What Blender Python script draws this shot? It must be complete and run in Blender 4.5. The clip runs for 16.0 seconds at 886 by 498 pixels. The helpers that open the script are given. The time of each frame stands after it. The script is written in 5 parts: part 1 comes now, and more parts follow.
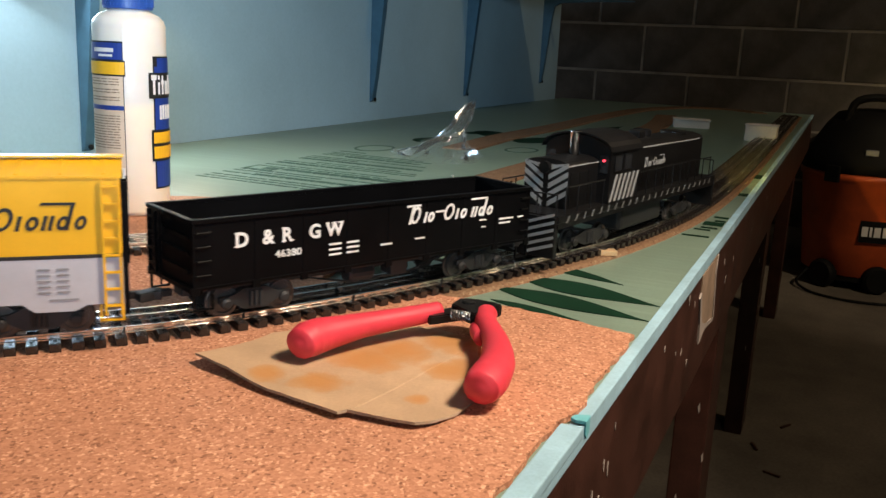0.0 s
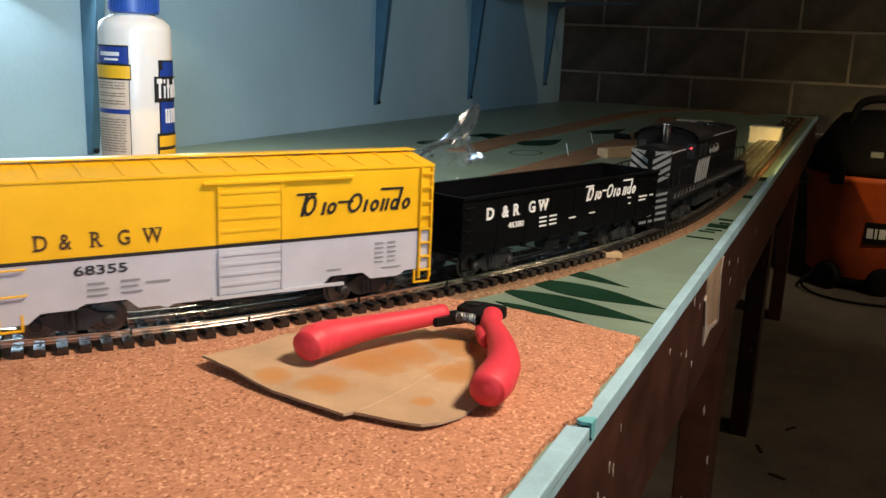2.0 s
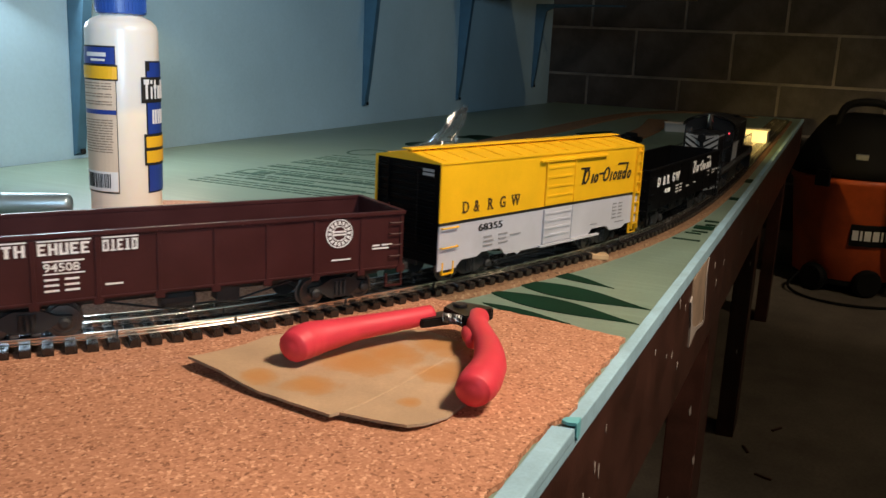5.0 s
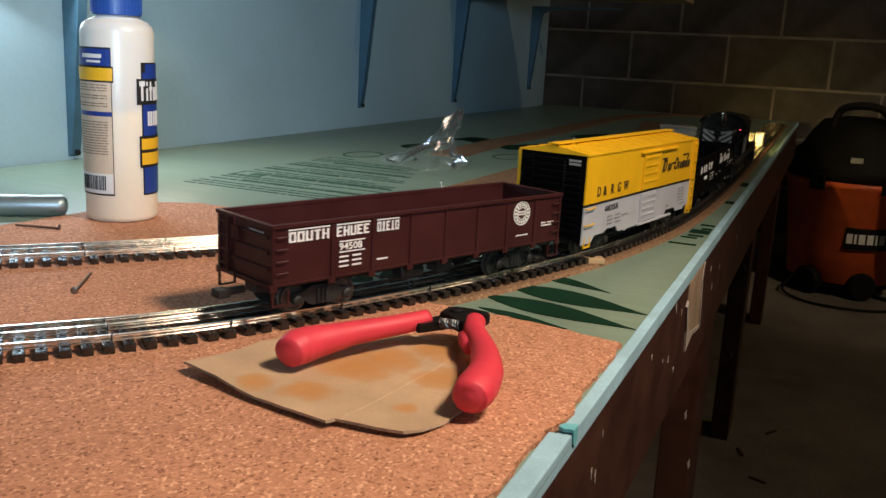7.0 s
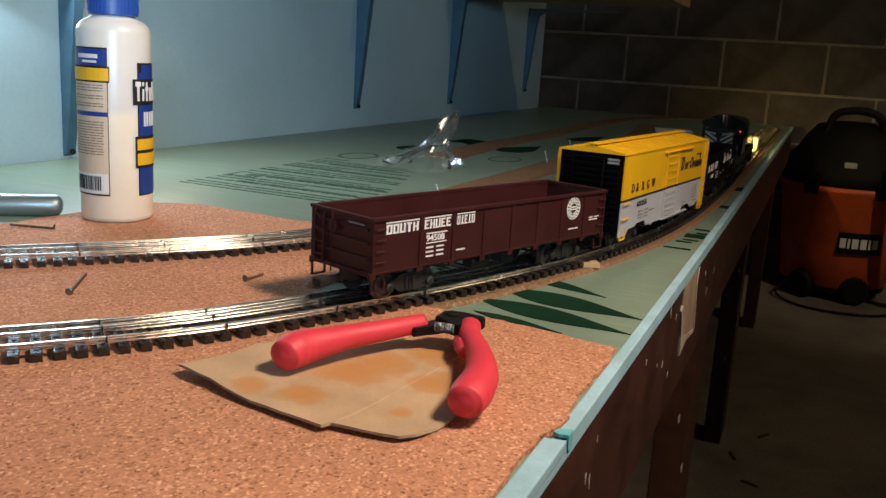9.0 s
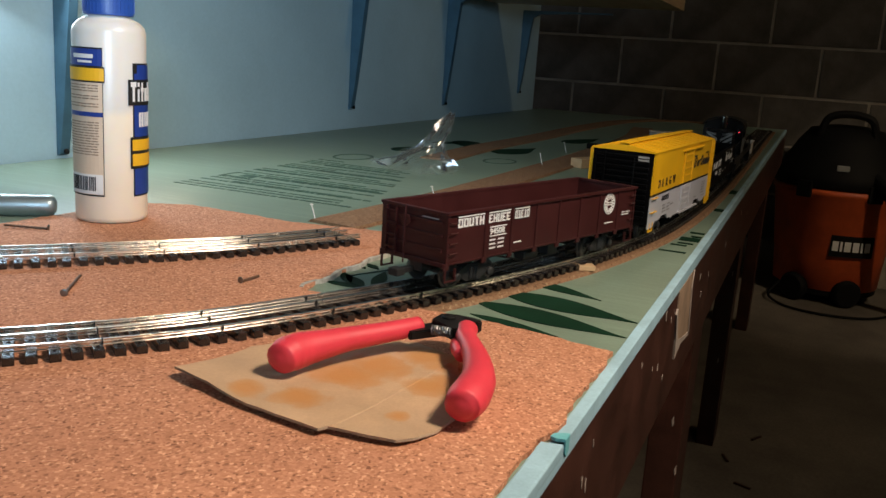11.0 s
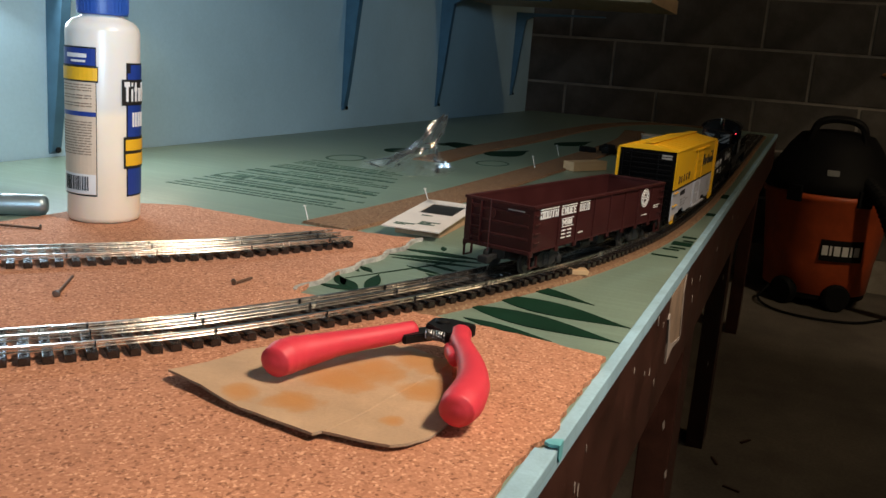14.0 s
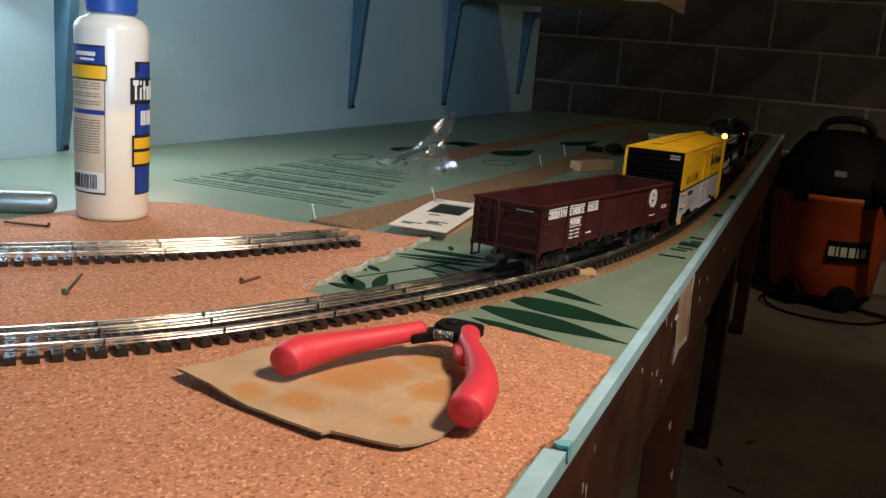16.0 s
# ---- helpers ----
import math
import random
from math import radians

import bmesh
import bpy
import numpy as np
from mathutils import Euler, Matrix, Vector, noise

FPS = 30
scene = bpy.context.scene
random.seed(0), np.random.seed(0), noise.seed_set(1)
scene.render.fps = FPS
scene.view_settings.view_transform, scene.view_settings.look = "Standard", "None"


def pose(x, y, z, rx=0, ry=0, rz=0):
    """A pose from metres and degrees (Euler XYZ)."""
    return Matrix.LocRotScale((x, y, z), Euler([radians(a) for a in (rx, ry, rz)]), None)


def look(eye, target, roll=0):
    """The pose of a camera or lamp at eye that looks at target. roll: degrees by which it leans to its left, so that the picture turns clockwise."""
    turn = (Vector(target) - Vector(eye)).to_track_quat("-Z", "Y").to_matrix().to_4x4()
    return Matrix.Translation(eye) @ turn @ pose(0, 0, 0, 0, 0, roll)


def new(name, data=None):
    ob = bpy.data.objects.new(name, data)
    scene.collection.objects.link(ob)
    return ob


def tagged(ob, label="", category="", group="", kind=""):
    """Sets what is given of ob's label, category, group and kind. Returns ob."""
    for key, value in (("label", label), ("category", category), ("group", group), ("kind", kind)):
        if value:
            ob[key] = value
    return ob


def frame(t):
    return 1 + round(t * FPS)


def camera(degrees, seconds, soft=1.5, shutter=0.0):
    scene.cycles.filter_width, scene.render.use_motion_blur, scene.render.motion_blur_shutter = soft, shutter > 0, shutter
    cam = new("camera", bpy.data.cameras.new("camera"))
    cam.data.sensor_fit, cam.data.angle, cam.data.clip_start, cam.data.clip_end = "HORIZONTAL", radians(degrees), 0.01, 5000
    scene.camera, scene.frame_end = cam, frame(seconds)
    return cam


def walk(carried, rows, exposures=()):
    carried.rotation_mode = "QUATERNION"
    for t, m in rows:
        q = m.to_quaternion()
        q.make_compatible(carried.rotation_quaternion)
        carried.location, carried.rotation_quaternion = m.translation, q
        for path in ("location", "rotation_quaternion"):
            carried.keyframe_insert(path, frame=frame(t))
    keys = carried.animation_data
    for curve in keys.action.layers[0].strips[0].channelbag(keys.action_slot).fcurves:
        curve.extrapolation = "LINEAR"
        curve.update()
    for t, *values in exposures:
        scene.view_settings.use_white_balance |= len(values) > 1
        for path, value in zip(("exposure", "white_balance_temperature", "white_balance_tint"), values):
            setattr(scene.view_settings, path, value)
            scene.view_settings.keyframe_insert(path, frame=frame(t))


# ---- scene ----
cam = camera(53.64, 16.0, soft=1.5, shutter=0.4)
walk(cam, [
    (0.0, look((0.0028, -0.0059, 0.1706), (1.7834, 0.7842, -0.2822), 2.63)),
    (0.5, look((0.0018, -0.0050, 0.1714), (1.7823, 0.7868, -0.2788), 2.67)),
    (1.0, look((0.0024, -0.0051, 0.1708), (1.7824, 0.7884, -0.2785), 2.58)),
    (1.5, look((0.0018, -0.0065, 0.1706), (1.7783, 0.7953, -0.2780), 2.48)),
    (2.0, look((0.0012, -0.0058, 0.1708), (1.7791, 0.7935, -0.2765), 2.46)),
    (2.5, look((0.0001, -0.0085, 0.1731), (1.7808, 0.7864, -0.2708), 2.51)),
    (3.0, look((0.0002, -0.0077, 0.1728), (1.7830, 0.7829, -0.2702), 2.52)),
    (3.5, look((0.0003, -0.0087, 0.1719), (1.7849, 0.7777, -0.2715), 2.59)),
    (4.0, look((0.0002, -0.0079, 0.1708), (1.7863, 0.7748, -0.2733), 2.62)),
    (6.5, look((0.0008, -0.0071, 0.1724), (1.7944, 0.7607, -0.2677), 2.86)),
    (7.0, look((0.0016, -0.0056, 0.1727), (1.7961, 0.7601, -0.2671), 2.96)),
    (7.5, look((0.0016, -0.0053, 0.1724), (1.7976, 0.7574, -0.2665), 3.11)),
    (8.0, look((0.0011, -0.0045, 0.1730), (1.7984, 0.7557, -0.2649), 3.25)),
    (8.5, look((0.0007, -0.0046, 0.1738), (1.7996, 0.7526, -0.2629), 3.34)),
    (9.0, look((0.0011, -0.0046, 0.1746), (1.8012, 0.7494, -0.2627), 3.47)),
    (11.5, look((0.0007, -0.0017, 0.1756), (1.8089, 0.7347, -0.2583), 3.93)),
    (12.0, look((0.0000, -0.0015, 0.1760), (1.8097, 0.7311, -0.2578), 4.09)),
    (12.5, look((0.0000, -0.0015, 0.1774), (1.8116, 0.7268, -0.2559), 4.26)),
    (13.0, look((0.0002, -0.0009, 0.1771), (1.8132, 0.7242, -0.2558), 4.33)),
    (13.5, look((-0.0004, -0.0003, 0.1781), (1.8137, 0.7221, -0.2546), 4.42)),
    (14.0, look((-0.0000, -0.0000, 0.1778), (1.8148, 0.7209, -0.2543), 4.42)),
    (14.5, look((-0.0007, 0.0000, 0.1785), (1.8139, 0.7210, -0.2547), 4.46)),
    (15.0, look((-0.0007, 0.0002, 0.1781), (1.8128, 0.7239, -0.2550), 4.48)),
    (15.5, look((0.0001, 0.0013, 0.1765), (1.8117, 0.7284, -0.2585), 4.51)),
    (16.0, look((-0.0004, 0.0023, 0.1782), (1.8096, 0.7332, -0.2574), 4.61)),
], exposures=[(0.0, 0.26), (1.5, 0.22), (2.5, 0.02), (4.0, -0.04), (6.5, -0.10), (11.5, -0.12), (16.0, -0.12)])

# ---- light ----
world = bpy.data.worlds.new("world")
scene.world = world
world.use_nodes = True
world.node_tree.nodes["Background"].inputs[0].default_value = (0.35, 0.42, 0.5, 1)
world.node_tree.nodes["Background"].inputs[1].default_value = 0.0


def lamp(name, kind, at, energy, colour, radius, target=None, spot=120, blend=1.0):
    data = bpy.data.lights.new(name, kind)
    data.energy, data.color = energy, colour
    data.shadow_soft_size = radius
    if kind == "SPOT":
        data.spot_size, data.spot_blend = radians(spot), blend
    ob = new(name, data)
    ob.matrix_world = look(at, target or (at[0], at[1], at[2] - 1))
    return ob


WARM_AT = (0.42, -0.34, 0.84)
COOL_AT = (-0.45, -0.32, 0.46)
lamp("warm_lamp", "SPOT", WARM_AT, 58, (1.0, 0.81, 0.63), 0.10, (0.45, 0.30, 0), 98, 1.0)
lamp("cool_lamp", "SPOT", COOL_AT, 94, (0.56, 0.79, 1.0), 0.16, (1.48, 1.15, 0.58), 57, 1.0)
# unseen fill light, added to lift the floor and block wall
lamp("room_fill", "POINT", (1.9, -1.3, 1.4), 15, (1.0, 0.76, 0.48), 0.04)
# narrow fill spot, added only to brighten the vacuum's drum
lamp("vacuum_fill", "SPOT", (1.9, -1.3, 1.35), 42, (1.0, 0.78, 0.52), 0.06, (3.6, -0.20, -0.50), 36, 0.8)


def strip_lamp():
    """A cool tube on the wall above the bench, with a warm bulb beside it; both hang just out of view."""
    for name, x, w, h, energy, colour in (("strip_lamp", 0.86, 0.28, 0.010, 1.9, (0.82, 0.93, 1.0)), ("side_bulb", 1.09, 0.05, 0.014, 0.35, (1.0, 0.78, 0.45))):
        data = bpy.data.lights.new(name, "AREA")
        data.shape, data.size, data.size_y, data.energy, data.color = "RECTANGLE", w, h, energy, colour
        ob = new(name, data)
        ob.matrix_world = look((x, 0.925, 0.246), (x - 0.10, 0.40, 0.0))


strip_lamp()

# ---- materials ----


def nodes_of(name):
    m = bpy.data.materials.new(name)
    m.use_nodes = True
    nt = m.node_tree
    return m, nt, nt.nodes["Principled BSDF"]


def coords(nt, scale=1.0):
    tc = nt.nodes.new("ShaderNodeTexCoord")
    mp = nt.nodes.new("ShaderNodeMapping")
    nt.links.new(tc.outputs["Object"], mp.inputs[0])
    if isinstance(scale, (int, float)):
        scale = (scale,) * 3
    mp.inputs["Scale"].default_value = scale
    return mp.outputs[0]


def noise_tex(nt, vec, scale, detail=4.0, rough=0.6):
    n = nt.nodes.new("ShaderNodeTexNoise")
    n.inputs["Scale"].default_value, n.inputs["Detail"].default_value = scale, detail
    n.inputs["Roughness"].default_value = rough
    nt.links.new(vec, n.inputs["Vector"])
    return n.outputs["Fac"]


def ramp(nt, fac, stops):
    r = nt.nodes.new("ShaderNodeValToRGB")
    el = r.color_ramp.elements
    while len(el) < len(stops):
        el.new(0.5)
    for e, (pos, col) in zip(el, stops):
        e.position, e.color = pos, (*col, 1)
    nt.links.new(fac, r.inputs[0])
    return r.outputs[0]


def mix(nt, fac, a, b, mode="MIX"):
    n = nt.nodes.new("ShaderNodeMix")
    n.data_type, n.blend_type = "RGBA", mode
    for socket, value in ((n.inputs[0], fac), (n.inputs[6], a), (n.inputs[7], b)):
        if isinstance(value, (int, float)):
            socket.default_value = value
        elif isinstance(value, tuple):
            socket.default_value = (*value, 1)
        else:
            nt.links.new(value, socket)
    return n.outputs[2]


def bump(nt, bsdf, height, strength, distance):
    b = nt.nodes.new("ShaderNodeBump")
    b.inputs["Strength"].default_value, b.inputs["Distance"].default_value = strength, distance
    nt.links.new(height, b.inputs["Height"])
    nt.links.new(b.outputs[0], bsdf.inputs["Normal"])


def paint(name, colour, rough=0.5, metal=0.0, fine=900.0, coarse=25.0, amount=0.12, relief=0.15, coat=0.0, spec=0.5):
    """A surface of one colour with grain and larger stains."""
    m, nt, bs = nodes_of(name)
    v = coords(nt)
    a, b = noise_tex(nt, v, coarse, 5), noise_tex(nt, v, fine, 3)
    dark = tuple(c * (1 - 2 * amount) for c in colour)
    light = tuple(min(1, c * (1 + amount)) for c in colour)
    base = ramp(nt, a, [(0.3, dark), (0.7, light)])
    grain = ramp(nt, b, [(0.3, (1 - amount,) * 3), (0.7, (1, 1, 1))])
    nt.links.new(mix(nt, 1.0, base, grain, "MULTIPLY"), bs.inputs["Base Color"])
    rr = nt.nodes.new("ShaderNodeMapRange")
    rr.inputs[3].default_value, rr.inputs[4].default_value = max(0.02, rough - 0.12), min(1, rough + 0.12)
    nt.links.new(a, rr.inputs[0])
    nt.links.new(rr.outputs[0], bs.inputs["Roughness"])
    bs.inputs["Metallic"].default_value = metal
    bs.inputs["Specular IOR Level"].default_value = spec
    bs.inputs["Coat Weight"].default_value = coat
    if relief:
        bump(nt, bs, b, relief, 0.0006)
    return m


def glow(name, colour, strength):
    m, nt, bs = nodes_of(name)
    bs.inputs["Base Color"].default_value = (*colour, 1)
    bs.inputs["Emission Color"].default_value = (*colour, 1)
    bs.inputs["Emission Strength"].default_value = strength
    return m


def cork_material(name, tone=1.0, grain=240.0, tan=0.0):
    """Pressed cork: light and dark granules of a few millimetres."""
    m, nt, bs = nodes_of(name)
    v = coords(nt)
    vo = nt.nodes.new("ShaderNodeTexVoronoi")
    vo.inputs["Scale"].default_value, vo.inputs["Randomness"].default_value = grain, 1.0
    warp = nt.nodes.new("ShaderNodeVectorMath")
    warp.operation = "MULTIPLY_ADD"
    nn = nt.nodes.new("ShaderNodeTexNoise")
    nn.inputs["Scale"].default_value = grain * 0.8
    nt.links.new(v, nn.inputs["Vector"])
    nt.links.new(nn.outputs["Color"], warp.inputs[0])
    warp.inputs[1].default_value = (0.0012, 0.0012, 0.0012)
    nt.links.new(v, warp.inputs[2])
    nt.links.new(warp.outputs[0], vo.inputs["Vector"])
    sep = nt.nodes.new("ShaderNodeSeparateColor")
    nt.links.new(vo.outputs["Color"], sep.inputs[0])
    k = tone
    g, h = 1.0 + tan, 1.0 + 0.7 * tan
    granule = ramp(nt, sep.outputs[0], [(0.0, (0.22 * k, 0.09 * k * g, 0.052 * k * h)), (0.12, (0.39 * k, 0.172 * k * g, 0.102 * k * h)),
                                        (0.5, (0.46 * k, 0.212 * k * g, 0.130 * k * h)), (0.88, (0.53 * k, 0.252 * k * g, 0.158 * k * h)), (1.0, (0.70 * k, 0.39 * k * g, 0.26 * k * h))])
    spots = ramp(nt, noise_tex(nt, v, grain * 0.42, 1, 0.4), [(0.25, (0.36, 0.28, 0.24)), (0.31, (1, 1, 1))])
    stain = ramp(nt, noise_tex(nt, v, 9, 4), [(0.3, (0.88, 0.85, 0.82)), (0.7, (1.05, 1.03, 1.0))])
    col = mix(nt, 1.0, mix(nt, 0.8, granule, spots, "MULTIPLY"), stain, "MULTIPLY")
    nt.links.new(col, bs.inputs["Base Color"])
    bs.inputs["Roughness"].default_value = 0.85
    bs.inputs["Specular IOR Level"].default_value = 0.25
    bump(nt, bs, sep.outputs[0], 0.35, 0.0008)
    return m


def wood_material(name, dark, light, rough=0.55, scale=(3, 40, 40)):
    m, nt, bs = nodes_of(name)
    v = coords(nt, scale)
    grain = noise_tex(nt, v, 1.0, 8, 0.65)
    blotch = noise_tex(nt, coords(nt, 14), 1.0, 4)
    col = ramp(nt, grain, [(0.3, dark), (0.7, light)])
    col = mix(nt, 0.5, col, ramp(nt, blotch, [(0.3, (0.7, 0.7, 0.7)), (0.7, (1.1, 1.1, 1.1))]), "MULTIPLY")
    nt.links.new(col, bs.inputs["Base Color"])
    bs.inputs["Roughness"].default_value = rough
    bump(nt, bs, grain, 0.2, 0.001)
    return m


M = {}
M["cork"] = cork_material("cork_sheet", 1.05, 720, 0.04)
M["roadbed"] = cork_material("cork_roadbed", 0.45, 560, 0.28)
M["foam"] = paint("foam_green", (0.190, 0.268, 0.208), 0.40, fine=300, coarse=8, amount=0.10, relief=0.08)


def sheen_scuffs():
    """Long pale streaks in the foam's skin: scratches plus painted-in reflections."""
    nt = M["foam"].node_tree
    bs = nt.nodes["Principled BSDF"]
    old = bs.inputs["Base Color"].links[0].from_socket
    streak = noise_tex(nt, coords(nt, (130, 7, 30)), 1.0, 5, 0.65)
    fac = ramp(nt, streak, [(0.50, (0, 0, 0)), (0.75, (0.35, 0.35, 0.35))])
    nt.links.new(mix(nt, fac, old, (0.32, 0.42, 0.35)), bs.inputs["Base Color"])


sheen_scuffs()
M["foam_edge"] = paint("foam_edge", (0.36, 0.58, 0.70), 0.6, fine=500, coarse=30, amount=0.10)
M["print"] = paint("foam_print", (0.006, 0.030, 0.016), 0.8, amount=0.15, spec=0.08)
M["print_soft"] = paint("foam_print_soft", (0.055, 0.12, 0.085), 0.5, amount=0.25, spec=0.2)
M["blue"] = paint("blue_wall", (0.36, 0.52, 0.60), 0.55, fine=200, coarse=3, amount=0.06, relief=0.06)
M["blue_dark"] = paint("painted_bracket", (0.055, 0.13, 0.19), 0.45, amount=0.12)
M["block"] = paint("concrete_block", (0.13, 0.115, 0.10), 0.9, fine=260, coarse=6, amount=0.28, relief=0.7)
M["mortar"] = paint("mortar", (0.36, 0.32, 0.27), 0.95, fine=300, coarse=10, amount=0.2, relief=0.5)
M["concrete"] = paint("concrete_floor", (0.19, 0.165, 0.135), 0.85, fine=120, coarse=3, amount=0.25, relief=0.3)
M["brown"] = paint("brown_paint", (0.060, 0.021, 0.014), 0.42, fine=350, coarse=20, amount=0.22, relief=0.35)
M["chipped"] = paint("bare_chipped_wood", (0.36, 0.25, 0.17), 0.8, amount=0.2)
M["white_chip"] = paint("white_chip", (0.40, 0.34, 0.30), 0.8, amount=0.15)
M["steel"] = paint("rail_steel", (0.70, 0.67, 0.63), 0.24, metal=1.0, fine=700, coarse=60, amount=0.06, relief=0)
M["dull_steel"] = paint("dull_steel", (0.34, 0.42, 0.45), 0.42, metal=0.75, amount=0.1)
M["tie"] = paint("tie_plastic", (0.026, 0.020, 0.017), 0.24, fine=800, coarse=60, amount=0.25, relief=0.03, spec=0.6)
M["red"] = paint("red_grip", (0.66, 0.042, 0.068), 0.48, fine=1500, coarse=40, amount=0.06, relief=0.08)
M["black_metal"] = paint("black_metal", (0.018, 0.018, 0.018), 0.4, metal=0.6, amount=0.2)
M["spring"] = paint("spring_steel", (0.25, 0.25, 0.25), 0.35, metal=1.0)
M["card"] = paint("brown_cardboard", (0.49, 0.330, 0.200), 0.8, fine=600, coarse=22, amount=0.10, relief=0.2)
M["rust"] = paint("rusty_steel", (0.13, 0.065, 0.035), 0.6, amount=0.3)
M["card_edge"] = paint("cardboard_edge", (0.46, 0.36, 0.26), 0.9, amount=0.2)
M["black"] = paint("gondola_black", (0.0028, 0.0028, 0.0033), 0.45, amount=0.2, relief=0.05, spec=0.09)
M["yellow"] = paint("boxcar_yellow", (0.78, 0.43, 0.010), 0.38, fine=1200, coarse=40, amount=0.05, relief=0.06)
M["grey"] = paint("boxcar_grey", (0.46, 0.47, 0.52), 0.42, fine=1200, coarse=40, amount=0.05, relief=0.06)
M["maroon"] = paint("gondola_maroon", (0.045, 0.0105, 0.0105), 0.45, fine=1200, coarse=40, amount=0.12, relief=0.06, spec=0.3)
M["truck"] = paint("truck_grey", (0.014, 0.015, 0.016), 0.55, amount=0.25)
M["wheel"] = paint("wheel_steel", (0.10, 0.095, 0.09), 0.4, metal=0.7, amount=0.2)
M["white"] = paint("lettering_white", (0.75, 0.75, 0.73), 0.5, amount=0.05, relief=0)
M["ink"] = paint("lettering_brown", (0.05, 0.022, 0.008), 0.5, amount=0.1, relief=0)
M["ink_black"] = paint("lettering_black", (0.012, 0.012, 0.012), 0.5, amount=0.1, relief=0)
M["loco"] = paint("locomotive_black", (0.0055, 0.0055, 0.0060), 0.42, amount=0.2, relief=0.06, spec=0.3)
M["silver"] = paint("silver_stripe", (0.30, 0.31, 0.31), 0.4, amount=0.08)
# darker, more uneven grey than the silver stripes
M["stripe_worn"] = paint("grey_stripe", (0.13, 0.135, 0.135), 0.5, amount=0.25)
M["chrome"] = paint("chrome", (0.7, 0.72, 0.75), 0.15, metal=1.0, amount=0.06)
M["orange"] = paint("orange_plastic", (0.62, 0.105, 0.028), 0.5, fine=600, coarse=12, amount=0.12)
M["vac_black"] = paint("vacuum_black", (0.004, 0.004, 0.0045), 0.7, amount=0.2, spec=0.2)
M["pin"] = paint("pin_steel", (0.80, 0.80, 0.78), 0.5, metal=0.2, amount=0.05, relief=0)
M["pine"] = wood_material("pine_board", (0.42, 0.28, 0.15), (0.60, 0.43, 0.25))
M["white_box"] = paint("white_card", (0.66, 0.62, 0.58), 0.7, amount=0.06)
M["room"] = paint("room_wall", (0.30, 0.27, 0.24), 0.9, amount=0.15)
M["lens"] = glow("headlight_glow", (1.0, 0.52, 0.09), 6.0)
M["red_lamp"] = glow("red_marker", (1.0, 0.05, 0.08), 2.0)
M["beam"] = glow("headlight_beam", (1.0, 0.68, 0.19), 160000.0)
M["bulb_warm"] = glow("bulb_warm", (1.0, 0.78, 0.5), 2.0)


def bottle_material():
    m, nt, bs = nodes_of("cream_plastic")
    v = coords(nt)
    n = noise_tex(nt, v, 30, 4)
    sep = nt.nodes.new("ShaderNodeSeparateXYZ")
    nt.links.new(v, sep.inputs[0])
    # the glue stands to half of the bottle and shows through its wall
    level = ramp(nt, sep.outputs[2], [(0.0, (0.80, 0.72, 0.60)), (0.099, (0.80, 0.72, 0.60)), (0.104, (0.66, 0.64, 0.61)), (1.0, (0.70, 0.68, 0.65))])
    col = mix(nt, 0.6, level, ramp(nt, n, [(0.3, (0.93, 0.92, 0.9)), (0.7, (1, 1, 1))]), "MULTIPLY")
    nt.links.new(col, bs.inputs["Base Color"])
    bs.inputs["Roughness"].default_value = 0.32
    bs.inputs["Subsurface Weight"].default_value = 0.25
    bs.inputs["Subsurface Radius"].default_value = (0.01, 0.007, 0.004)
    bs.inputs["Subsurface Scale"].default_value = 1.0
    return m


M["cream"] = bottle_material()
M["cap_blue"] = paint("blue_cap", (0.020, 0.075, 0.33), 0.35, amount=0.08)
M["label_blue"] = paint("label_blue", (0.015, 0.045, 0.26), 0.35, amount=0.06, relief=0)
M["label_yellow"] = paint("label_yellow", (0.78, 0.44, 0.02), 0.4, amount=0.05, relief=0)
M["label_cream"] = paint("label_cream", (0.62, 0.50, 0.38), 0.5, amount=0.05, relief=0)
M["label_text"] = paint("label_text", (0.25, 0.18, 0.13), 0.5, amount=0.1, relief=0)
M["label_white"] = paint("label_white", (0.72, 0.72, 0.72), 0.4, amount=0.04, relief=0)


def clear_material():
    m, nt, bs = nodes_of("clear_film")
    bs.inputs["Base Color"].default_value = (0.9, 0.93, 0.93, 1)
    bs.inputs["Roughness"].default_value = 0.10
    bs.inputs["Specular IOR Level"].default_value = 1.0
    bs.inputs["Metallic"].default_value = 0.85
    clear = nt.nodes.new("ShaderNodeBsdfTransparent")
    both = nt.nodes.new("ShaderNodeMixShader")
    haze = noise_tex(nt, coords(nt), 160, 3)
    part_of = nt.nodes.new("ShaderNodeMapRange")
    part_of.inputs[3].default_value, part_of.inputs[4].default_value = 0.01, 0.10
    nt.links.new(haze, part_of.inputs[0])
    nt.links.new(part_of.outputs[0], both.inputs[0])
    nt.links.new(clear.outputs[0], both.inputs[1])
    nt.links.new(bs.outputs[0], both.inputs[2])
    nt.links.new(both.outputs[0], nt.nodes["Material Output"].inputs["Surface"])
    return m


M["film"] = clear_material()

# ---- mesh helpers ----


def finish(name, bm, material, parent=None, label="", smooth=False):
    me = bpy.data.meshes.new(name)
    bmesh.ops.recalc_face_normals(bm, faces=bm.faces)
    bm.to_mesh(me)
    bm.free()
    for mt in (material if isinstance(material, (list, tuple)) else [material]):
        me.materials.append(M[mt])
    if smooth:
        me.polygons.foreach_set("use_smooth", [True] * len(me.polygons))
    ob = new(name, me)
    if parent is not None:
        ob.parent = parent
    if label:
        ob["label"] = label
    return ob


